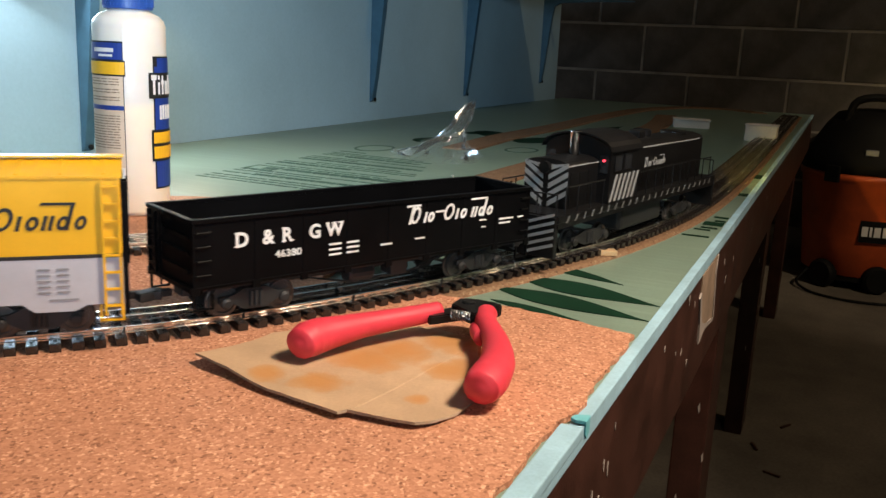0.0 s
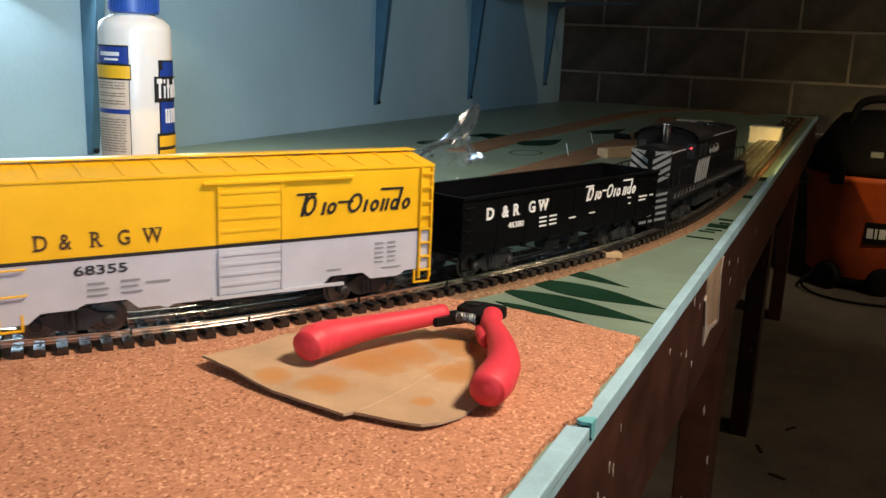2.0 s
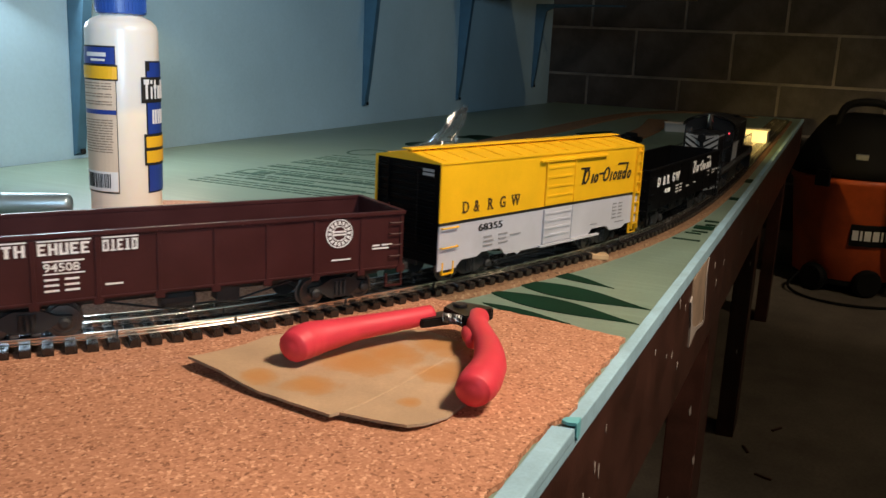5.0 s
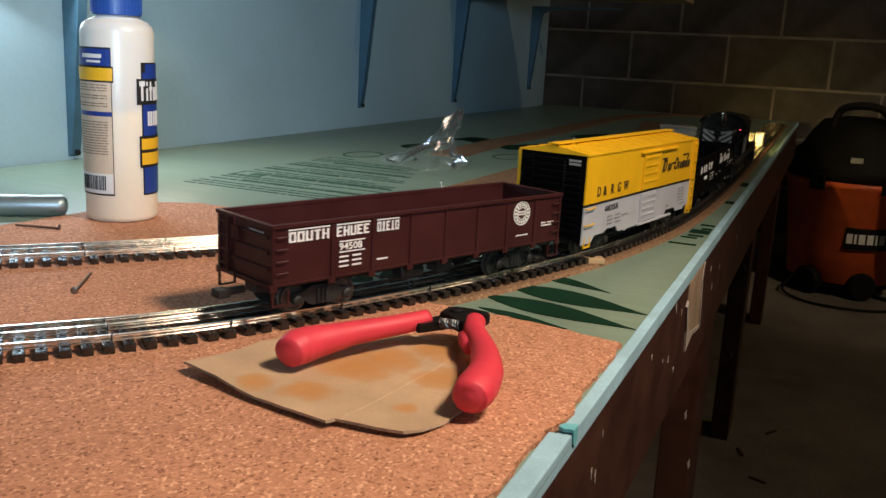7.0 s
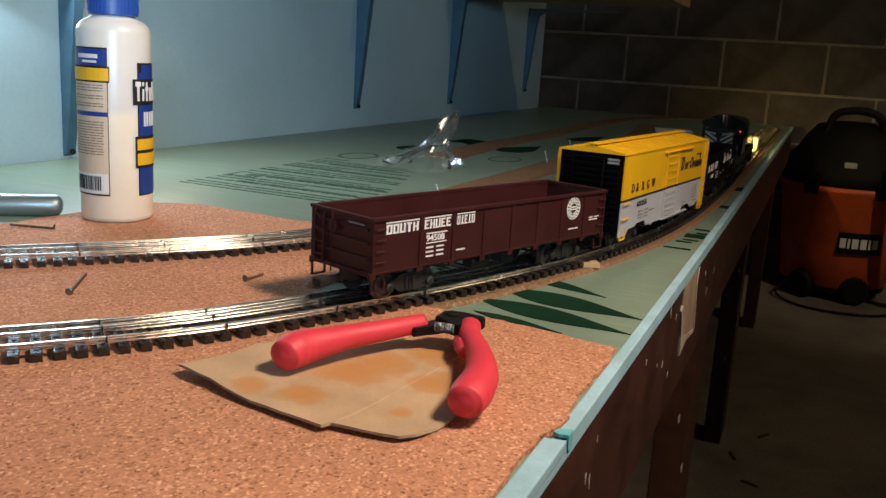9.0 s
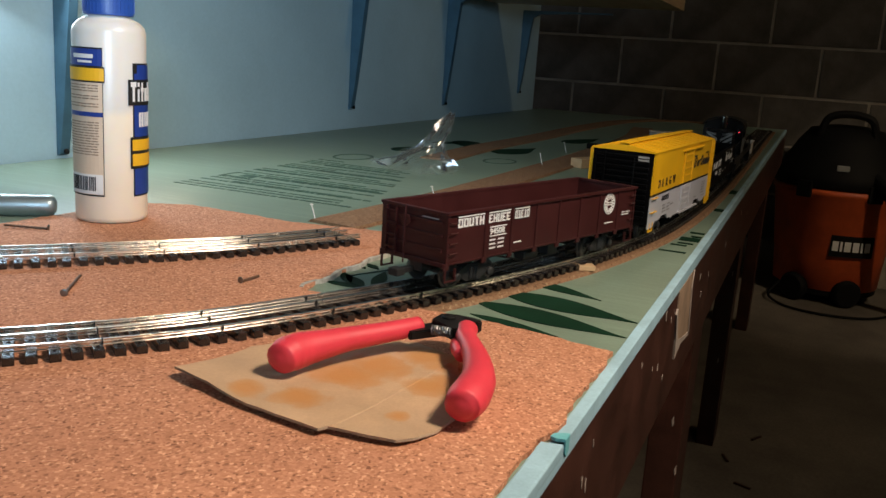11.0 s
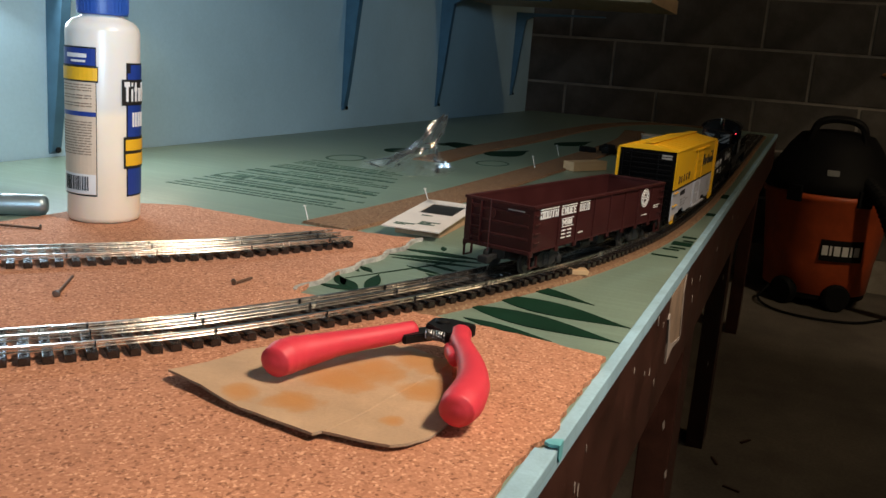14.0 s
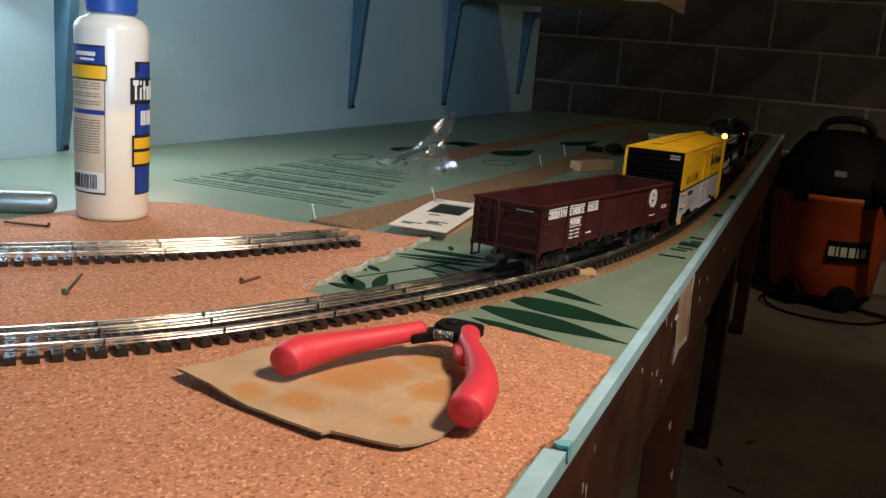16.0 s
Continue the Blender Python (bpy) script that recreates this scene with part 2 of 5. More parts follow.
def part(name, bm, material, parent, label="", smooth=False):
    return finish(name, bm, material, parent, label, smooth)


def box(bm, x0, x1, y0, y1, z0, z1, bevel=0.0, m=None):
    vs = [bm.verts.new((x, y, z)) for z in (z0, z1) for y in (y0, y1) for x in (x0, x1)]
    fs = [bm.faces.new([vs[i] for i in q]) for q in ((0, 2, 3, 1), (4, 5, 7, 6), (0, 1, 5, 4), (2, 6, 7, 3), (0, 4, 6, 2), (1, 3, 7, 5))]
    if bevel:
        edges = list({e for f in fs for e in f.edges})
        bevelled = bmesh.ops.bevel(bm, geom=edges, offset=bevel, segments=2, affect="EDGES", profile=0.6)
        vs = list({v for f in bevelled["faces"] for v in f.verts} | {v for v in vs if v.is_valid})
    if m is not None:
        bmesh.ops.transform(bm, matrix=m, verts=[v for v in vs if v.is_valid])
    return bm


def boxed(*args, **kw):
    return box(bmesh.new(), *args, **kw)


def prism(bm, outline, z0, z1, m=None):
    """An upright prism over an outline in x and y."""
    lo = [bm.verts.new((x, y, z0)) for x, y in outline]
    hi = [bm.verts.new((x, y, z1)) for x, y in outline]
    n = len(outline)
    bm.faces.new(lo[::-1])
    bm.faces.new(hi)
    for i in range(n):
        bm.faces.new((lo[i], lo[(i + 1) % n], hi[(i + 1) % n], hi[i]))
    if m is not None:
        bmesh.ops.transform(bm, matrix=m, verts=lo + hi)
    return bm


def lathe(bm, profile, n=32, m=None):
    rings = []
    for r, z in profile:
        rings.append([bm.verts.new((r * math.cos(2 * math.pi * i / n), r * math.sin(2 * math.pi * i / n), z)) for i in range(n)])
    for a, b in zip(rings, rings[1:]):
        for i in range(n):
            bm.faces.new((a[i], a[(i + 1) % n], b[(i + 1) % n], b[i]))
    bm.faces.new(rings[0][::-1])
    bm.faces.new(rings[-1])
    if m is not None:
        bmesh.ops.transform(bm, matrix=m, verts=[v for r in rings for v in r])
    return bm


def sweep(bm, path, radii, n=8, squash=1.0, up=Vector((0, 0, 1))):
    """A tube of changing radius along a path; squash flattens it upwards."""
    pts = [Vector(q) for q in path]
    rings = []
    for i, q in enumerate(pts):
        d = (pts[min(i + 1, len(pts) - 1)] - pts[max(i - 1, 0)]).normalized()
        side = d.cross(up)
        side = side.normalized() if side.length > 1e-4 else Vector((1, 0, 0))
        top = side.cross(d).normalized()
        r = radii[i] if isinstance(radii, (list, tuple)) else radii
        rings.append([bm.verts.new(q + side * r * math.cos(2 * math.pi * k / n) + top * r * squash * math.sin(2 * math.pi * k / n)) for k in range(n)])
    for a, b in zip(rings, rings[1:]):
        for k in range(n):
            bm.faces.new((a[k], a[(k + 1) % n], b[(k + 1) % n], b[k]))
    bm.faces.new(rings[0][::-1])
    bm.faces.new(rings[-1])
    return bm


def curve_through(points, n=12):
    """A smooth line through points (centripetal)."""
    P = [Vector(q) for q in points]
    P = [P[0] * 2 - P[1]] + P + [P[-1] * 2 - P[-2]]
    out = []
    for i in range(1, len(P) - 2):
        p0, p1, p2, p3 = P[i - 1:i + 3]
        t0 = 0.0
        t1 = t0 + max((p1 - p0).length ** 0.5, 1e-6)
        t2 = t1 + max((p2 - p1).length ** 0.5, 1e-6)
        t3 = t2 + max((p3 - p2).length ** 0.5, 1e-6)
        for k in range(n):
            t = t1 + (t2 - t1) * k / n
            a1 = p0 * ((t1 - t) / (t1 - t0)) + p1 * ((t - t0) / (t1 - t0))
            a2 = p1 * ((t2 - t) / (t2 - t1)) + p2 * ((t - t1) / (t2 - t1))
            a3 = p2 * ((t3 - t) / (t3 - t2)) + p3 * ((t - t2) / (t3 - t2))
            b1 = a1 * ((t2 - t) / (t2 - t0)) + a2 * ((t - t0) / (t2 - t0))
            b2 = a2 * ((t3 - t) / (t3 - t1)) + a3 * ((t - t1) / (t3 - t1))
            out.append(b1 * ((t2 - t) / (t2 - t1)) + b2 * ((t - t1) / (t2 - t1)))
    out.append(P[-2])
    return out


def text_into(bm, words, size, m, stretch=1.0, shear=0.0, thick=0.0003, bold=0.0):
    """Lettering as thin solid letters; m places the baseline's left end (x along, y up, z out)."""
    cu = bpy.data.curves.new("letters", "FONT")
    cu.body, cu.size, cu.extrude, cu.shear, cu.offset = words, size, thick, shear, bold
    cu.resolution_u = 3
    ob = bpy.data.objects.new("letters", cu)
    scene.collection.objects.link(ob)
    me = bpy.data.meshes.new_from_object(ob.evaluated_get(bpy.context.evaluated_depsgraph_get()))
    bpy.data.objects.remove(ob)
    me.transform(m @ Matrix.Diagonal((stretch, 1, 1, 1)))
    bm.from_mesh(me)
    bpy.data.meshes.remove(me)
    return bm


def thing(name, m, label, category, group="", kind=""):
    ob = new(name)
    ob.empty_display_size = 0.02
    ob.matrix_world = m
    return tagged(ob, label, category, group, kind)

# ---- structure ----
FLOOR = -0.65
EDGE = 0.085          # the table's front edge
WALL = 0.953          # the painted wall behind the table
BLOCKS = 3.93         # the block wall at the end of the room
RAIL = 0.0118         # top of the rails
BASE = 0.003          # top of the cork sheet

tagged(finish("floor", boxed(-2.2, 4.1, -2.6, 1.5, FLOOR - 0.1, FLOOR), "concrete"), "bare grey concrete basement floor", "floor", kind="structure")
tagged(finish("ceiling", boxed(-2.2, 4.1, -2.6, 1.5, 1.65, 1.75), "room"), "dark basement ceiling over the bench", "ceiling", kind="structure")
tagged(finish("wall_north", boxed(-2.2, 3.10, WALL, WALL + 0.06, FLOOR, 1.65), "blue"), "pale blue painted wall behind the bench", "wall", kind="structure")
tagged(finish("wall_side", boxed(3.10, 4.1, 1.40, 1.5, FLOOR, 1.65), "room"), "dark wall beside the block wall", "wall", kind="structure")
tagged(finish("wall_south", boxed(-2.2, 4.1, -2.7, -2.6, FLOOR, 1.65), "room"), "dark wall across the basement", "wall", kind="structure")
tagged(finish("wall_west", boxed(-2.3, -2.2, -2.7, 1.5, FLOOR, 1.65), "room"), "dark wall at the near end of the basement", "wall", kind="structure")


def block_wall():
    wall = tagged(finish("wall_east", boxed(BLOCKS + 0.006, BLOCKS + 0.2, -2.6, 1.45, FLOOR, 1.65), "mortar"),
                  "unpainted dark concrete block wall with pale mortar joints", "wall", kind="structure")
    bw, bh, joint = 0.406, 0.203, 0.011
    full = boxed(0, 0.05, -(bw - joint) / 2, (bw - joint) / 2, -(bh - joint) / 2, (bh - joint) / 2, 0.003)
    me = bpy.data.meshes.new("block")
    full.to_mesh(me)
    full.free()
    me.materials.append(M["block"])
    z_line, y_line = 0.2972, 0.8269
    for row in range(-5, 7):
        z = z_line - bh / 2 + row * bh
        if z - bh / 2 < FLOOR - 0.05 or z + bh / 2 > 1.75:
            continue
        for col in range(-2, 9):
            y = y_line - bw / 2 - col * bw + (bw / 2 if row % 2 else 0)
            if y > 1.45 - bw / 2 or y < -2.4:
                continue
            ob = new("block", me)
            ob.parent = wall
            ob.location = (BLOCKS + random.uniform(-0.002, 0.002), y, z)


def bench():
    """The long bench: top, apron, legs."""
    root = thing("workbench", pose(0, 0, FLOOR), "long brown-painted wooden workbench with chipped edges", "workbench")
    up = -FLOOR
    part("tabletop", boxed(-1.2, 3.2, EDGE + 0.004, WALL - 0.004, up - 0.032, up - 0.012, 0.001), "brown", root)
    bm = boxed(-1.2, 3.2, EDGE + 0.001, EDGE + 0.026, up - 0.115, up - 0.0115, 0.0015)
    part("apron", bm, "brown", root, "brown painted front rail with white chips")
    # each leg is a plank set on edge
    for x, y in ((1.0, 0.09), (1.95, 0.108), (0.05, 0.10), (2.95, 0.11)):
        part("leg", boxed(x, x + 0.09, y, y + 0.038, 0, up - 0.033, 0.002), "brown", root)
    for x in (1.0, 1.95, 2.95):
        part("leg", boxed(x, x + 0.09, 0.84, 0.878, 0, up - 0.033, 0.002), "brown", root)
    # chipped paint on the front rail
    face = pose(0, EDGE + 0.001, up, 90)
    bm = prism(bmesh.new(), [(0.762, -0.0125), (0.764, -0.030), (0.781, -0.058), (0.800, -0.067), (0.868, -0.079), (0.857, -0.052), (0.849, -0.028), (0.856, -0.0125)], 0, 0.0009, face)
    for outline in ([(0.763, -0.028), (0.780, -0.057), (0.790, -0.063), (0.777, -0.079), (0.772, -0.058), (0.757, -0.032)],
                    [(0.777, -0.079), (0.790, -0.063), (0.812, -0.069), (0.868, -0.078), (0.873, -0.082), (0.812, -0.074)],
                    [(0.856, -0.0125), (0.849, -0.028), (0.857, -0.052), (0.868, -0.078), (0.875, -0.080), (0.863, -0.050), (0.855, -0.028), (0.861, -0.0125)]):
        part("torn_paint", prism(bmesh.new(), outline, 0, 0.0016, face), "white_chip", root, "torn white paint edge")
    part("bare_patch", bm, "chipped", root, "bare wood patch with torn paint")
    rnd = random.Random(5)
    for x, z, r in [(0.683, -0.058, 0.003), (0.698, -0.018, 0.003), (0.734, -0.031, 0.002), (0.655, -0.050, 0.002), (0.93, -0.035, 0.003), (0.96, -0.06, 0.003), (0.445, -0.052, 0.004), (0.428, -0.062, 0.003),
                    (0.412, -0.055, 0.005), (0.42, -0.075, 0.005), (0.435, -0.045, 0.003), (0.455, -0.030, 0.002), (0.60, -0.03, 0.002), (0.72, -0.078, 0.003), (0.70, -0.022, 0.002), (1.02, -0.05, 0.003),
                    (1.22, -0.05, 0.003), (1.45, -0.04, 0.003), (1.6, -0.06, 0.003)]:
        n = 7
        bm = prism(bmesh.new(), [(x + r * rnd.uniform(0.2, 0.6) * math.cos(2 * math.pi * i / n), z + r * rnd.uniform(0.6, 1.5) * math.sin(2 * math.pi * i / n)) for i in range(n)],
                   0, 0.0004, pose(0, EDGE + 0.001, up, 90))
        part("paint_chip", bm, "white_chip", root, "small white chip in the paint")
    for x, z, y in [(1.0, 0.36, 0.09), (1.0, 0.24, 0.10), (1.0, 0.30, 0.115), (1.0, 0.42, 0.10), (1.95, 0.2, 0.12), (1.95, 0.4, 0.115)]:
        bm = prism(bmesh.new(), [(y, z), (y + 0.0015, z - 0.004), (y + 0.003, z + 0.004), (y + 0.001, z + 0.010)], 0, 0.001, Matrix(((0, 0, -1, x), (1, 0, 0, 0), (0, 1, 0, 0), (0, 0, 0, 1))))
        part("leg_chip", bm, "white_chip", root, "white chip in the leg's paint")
    return root


def foam_board():
    root = thing("foam_board", pose(0, 0, 0), "pale green foam insulation board with dark green print covering the bench", "foam board")
    part("board", boxed(-1.2, 3.19, EDGE, WALL - 0.003, -0.011, 0, 0.001), "foam", root)
    # front rim, a little bluer where the board is cut
    part("cut_edge", boxed(-1.2, 3.19, EDGE - 0.0004, EDGE + 0.0068, -0.0105, 0.0007, 0.0008), "foam_edge", root, "bluish cut edge of the board")
    part("edge_strip", boxed(-1.2, 0.374, EDGE - 0.0012, EDGE + 0.0098, -0.004, 0.0020, 0.001), "foam_edge", root, "loose pale blue foam strip")
    return root


block_wall()
bench()
foam = foam_board()


def shape(bm, outline, z0=0.0, z1=0.0006):
    return prism(bm, outline, z0, z1)


# big printed leaves and the printed notes on the foam
def leaf_outline(a, b, width, n=14, skew=0.35):
    a, b = Vector(a), Vector(b)
    d = b - a
    s = Vector((-d.y, d.x)).normalized()
    left, right = [], []
    for i in range(n + 1):
        t = i / n
        w = width * (math.sin(math.pi * t ** skew) ** 1.25 if 0 < t < 1 else 0.0)
        left.append(a + d * t + s * w)
        right.append(a + d * t - s * w * 0.9)
    pts = left + right[-2:0:-1]
    return [(q.x, q.y) for q in pts]


PRINTS = []


def print_leaf(a, b, width, skew=0.6, material="print"):
    bm = shape(bmesh.new(), leaf_outline(a, b, width, skew=skew))
    ob = part("printed_leaf", bm, material, foam, "dark green printed leaf")
    PRINTS.append(ob)


print_leaf((0.672, 0.205), (0.643, 0.128), 0.009, 0.8)
print_leaf((0.622, 0.205), (0.600, 0.092), 0.018, 0.8)
print_leaf((0.584, 0.210), (0.561, 0.092), 0.016, 0.8)
print_leaf((0.552, 0.200), (0.537, 0.132), 0.006, 0.8)
for a, b, w in [((0.567, 0.327), (0.567, 0.292), 0.005), ((0.601, 0.329), (0.570, 0.305), 0.005), ((0.594, 0.322), (0.567, 0.291), 0.006), ((0.622, 0.301), (0.570, 0.287), 0.006),
                ((0.628, 0.331), (0.620, 0.318), 0.003), ((0.637, 0.327), (0.624, 0.308), 0.004), ((0.720, 0.329), (0.728, 0.250), 0.007), ((0.692, 0.327), (0.715, 0.247), 0.006), ((0.684, 0.320), (0.698, 0.243), 0.004),
                ((0.664, 0.296), (0.652, 0.255), 0.003), ((0.650, 0.272), (0.640, 0.252), 0.003), ((0.680, 0.285), (0.670, 0.245), 0.003), ((0.755, 0.300), (0.738, 0.292), 0.003)]:
    print_leaf(a, b, w, 1.0)
print_leaf((0.590, 0.3185), (0.716, 0.262), 0.0008, 1.0)


def printed_notes():
    bm = bmesh.new()
    rnd = random.Random(11)
    # rows of small printing, as plain bars
    for k in range(24):
        x = 0.858 + k * 0.0145 + (0.008 if k % 4 == 3 else 0)
        y = 0.712 - (0.045 if k % 5 == 4 else 0) - (0.05 if 6 < k < 9 else 0)
        end = 0.47 + (0.09 if k % 6 == 5 else 0) + k * 0.004 + rnd.uniform(-0.02, 0.02)
        tall = 0.0075 if k in (7, 8, 15) else 0.0048
        while y > end:
            w = rnd.uniform(0.006, 0.026)
            shape(bm, [(x, y), (x + tall, y), (x + tall, y - w), (x, y - w)], 0, 0.0004)
            y -= w + rnd.uniform(0.0015, 0.004)
    # a small framed sign at the head of the rows
    for x0, x1, y0, y1 in ((0.953, 0.956, 0.668, 0.712), (0.985, 0.988, 0.668, 0.712), (0.956, 0.985, 0.709, 0.712), (0.956, 0.985, 0.668, 0.671), (0.962, 0.979, 0.672, 0.690)):
        shape(bm, [(x0, y0), (x1, y0), (x1, y1), (x0, y1)], 0, 0.0004)
    tagged(part("small_printing", bm, "print_soft", foam, "rows of small illegible dark green printing"), kind="stuff")
    for x, y, r in [(1.275, 0.690, 0.030), (1.44, 0.492, 0.028)]:
        bm = bmesh.new()
        n = 24
        ring = [(x + r * 1.5 * math.cos(2 * math.pi * i / n), y + r * math.sin(2 * math.pi * i / n)) for i in range(n)]
        for i in range(n):
            a, b = ring[i], ring[(i + 1) % n]
            k = 0.86
            shape(bm, [a, b, (x + (b[0] - x) * k, y + (b[1] - y) * k), (x + (a[0] - x) * k, y + (a[1] - y) * k)], 0, 0.0004)
        part("printed_ring", bm, "print_soft", foam, "printed oval mark")
    for a, b, w in [((1.42, 0.685), (1.56, 0.660), 0.03), ((1.72, 0.672), (1.58, 0.592), 0.035), ((1.62, 0.70), (1.70, 0.63), 0.02), ((1.55, 0.535), (1.72, 0.512), 0.035), ((1.9, 0.50), (2.1, 0.47), 0.03)]:
        print_leaf(a, b, w)
    # marks along the front edge
    for x0, x1, y0, y1 in [(0.868, 0.872, 0.097, 0.123), (0.905, 0.909, 0.101, 0.117), (0.918, 0.922, 0.096, 0.112), (0.936, 0.955, 0.093, 0.113), (0.962, 0.968, 0.093, 0.104), (0.985, 0.992, 0.093, 0.108), (1.17, 1.19, 0.092, 0.103), (1.36, 1.40, 0.092, 0.104)]:
        part("printed_bar", shape(bmesh.new(), [(x0, y0), (x1, y0), (x1, y1), (x0, y1)], 0, 0.0009), "print", foam, "dark printed bar by the edge")


printed_notes()


def ragged(points, step=0.006, amount=0.0012, seed=3):
    """A torn outline: points between the corners pushed about."""
    rnd = random.Random(seed)
    out = []
    for a, b in zip(points, points[1:] + points[:1]):
        a, b = Vector(a), Vector(b)
        n = max(1, int((b - a).length / step)) if (b - a).length < 0.9 else 1
        for i in range(n):
            q = a.lerp(b, i / n)
            k = amount if i else 0
            out.append((q.x + rnd.uniform(-k, k), q.y + rnd.uniform(-k, k)))
    return out


def cork_sheet():
    outline = [(-0.9, 0.10), (0.25, 0.098), (0.321, 0.096), (0.372, 0.096), (0.388, 0.091), (0.402, 0.090), (0.43, 0.094), (0.471, 0.0925), (0.520, 0.0925), (0.529, 0.140), (0.534, 0.179), (0.535, 0.25),
               (0.527, 0.322), (0.567, 0.327), (0.601, 0.326), (0.647, 0.330), (0.760, 0.331), (0.748, 0.40), (0.733, 0.461), (0.738, 0.522), (0.741, 0.588),
               (0.718, 0.628), (0.66, 0.642), (0.584, 0.648), (0.2, 0.68), (-0.9, 0.70)]
    bm = prism(bmesh.new(), ragged(outline), 0.0, BASE)
    tagged(finish("cork_sheet", bm, "cork"), "light brown speckled cork sheet with torn edges", "cork sheet")


cork_sheet()


def torn_skin():
    """Pale torn skin of the foam along the cut in the cork."""
    rnd = random.Random(17)
    top, low = [], []
    for i in range(34):
        x = 0.533 + 0.232 * i / 33
        y = 0.3255 + 0.0025 * math.sin(i * 0.9) + (0.004 if i > 30 else 0)
        top.append((x, y + rnd.uniform(0.0004, 0.0022)))
        low.append((x, y - rnd.uniform(0.0004, 0.0020)))
    bm = prism(bmesh.new(), top + low[::-1], 0.0, 0.0036)
    part("torn_skin", bm, "torn_white", foam, "pale torn skin along the cork's cut edge")


M["torn_white"] = paint("torn_white", (0.48, 0.47, 0.42), 0.85, fine=700, coarse=120, amount=0.25, relief=0.5)
torn_skin()

# ---- tracks ----
LINE = [(0.0511, 1.4758), (-0.004, 1.2428), (-0.0022, 1.0034), (0.0565, 0.7713), (0.1687, 0.5598), (0.243, 0.4656), (0.328, 0.381), (0.393, 0.329), (0.453, 0.2945),
        (0.533, 0.257), (0.634, 0.2175), (0.749, 0.182), (0.908, 0.1530), (1.042, 0.1412), (1.261, 0.1342), (1.609, 0.1335), (2.306, 0.138), (2.98, 0.143)]


class Track:
    """A track's centre line with its running length, zero at a given point."""

    def __init__(self, points, zero):
        self.pts = np.array([(q.x, q.y) for q in curve_through([(x, y, 0) for x, y in points], 40)])
        self.s = np.concatenate([[0], np.cumsum(np.linalg.norm(np.diff(self.pts, axis=0), axis=1))])
        self.s -= self.s[np.argmin(np.linalg.norm(self.pts - np.array(zero), axis=1))]

    def at(self, s):
        return np.array([np.interp(s, self.s, self.pts[:, 0]), np.interp(s, self.s, self.pts[:, 1])])

    def heading(self, s, e=0.004):
        d = self.at(s + e) - self.at(s - e)
        return math.atan2(d[1], d[0])

    def offset(self, s, side):
        h = self.heading(s)
        p = self.at(s)
        return p[0] - math.sin(h) * side, p[1] + math.cos(h) * side


def strip(bm, track, s0, s1, side, half, z0, z1, top=None, step=0.012):
    """A bar laid along the track; top: half width of its upper face."""
    top = half if top is None else top
    n = max(2, int((s1 - s0) / step))
    rings = []
    for i in range(n + 1):
        s = s0 + (s1 - s0) * i / n
        a, b = track.offset(s, side - half), track.offset(s, side + half)
        c, d = track.offset(s, side + top), track.offset(s, side - top)
        rings.append([bm.verts.new((*a, z0)), bm.verts.new((*b, z0)), bm.verts.new((*c, z1)), bm.verts.new((*d, z1))])
    for r, q in zip(rings, rings[1:]):
        for k in range(4):
            bm.faces.new((r[k], r[(k + 1) % 4], q[(k + 1) % 4], q[k]))
    bm.faces.new(rings[0])
    bm.faces.new(rings[-1][::-1])


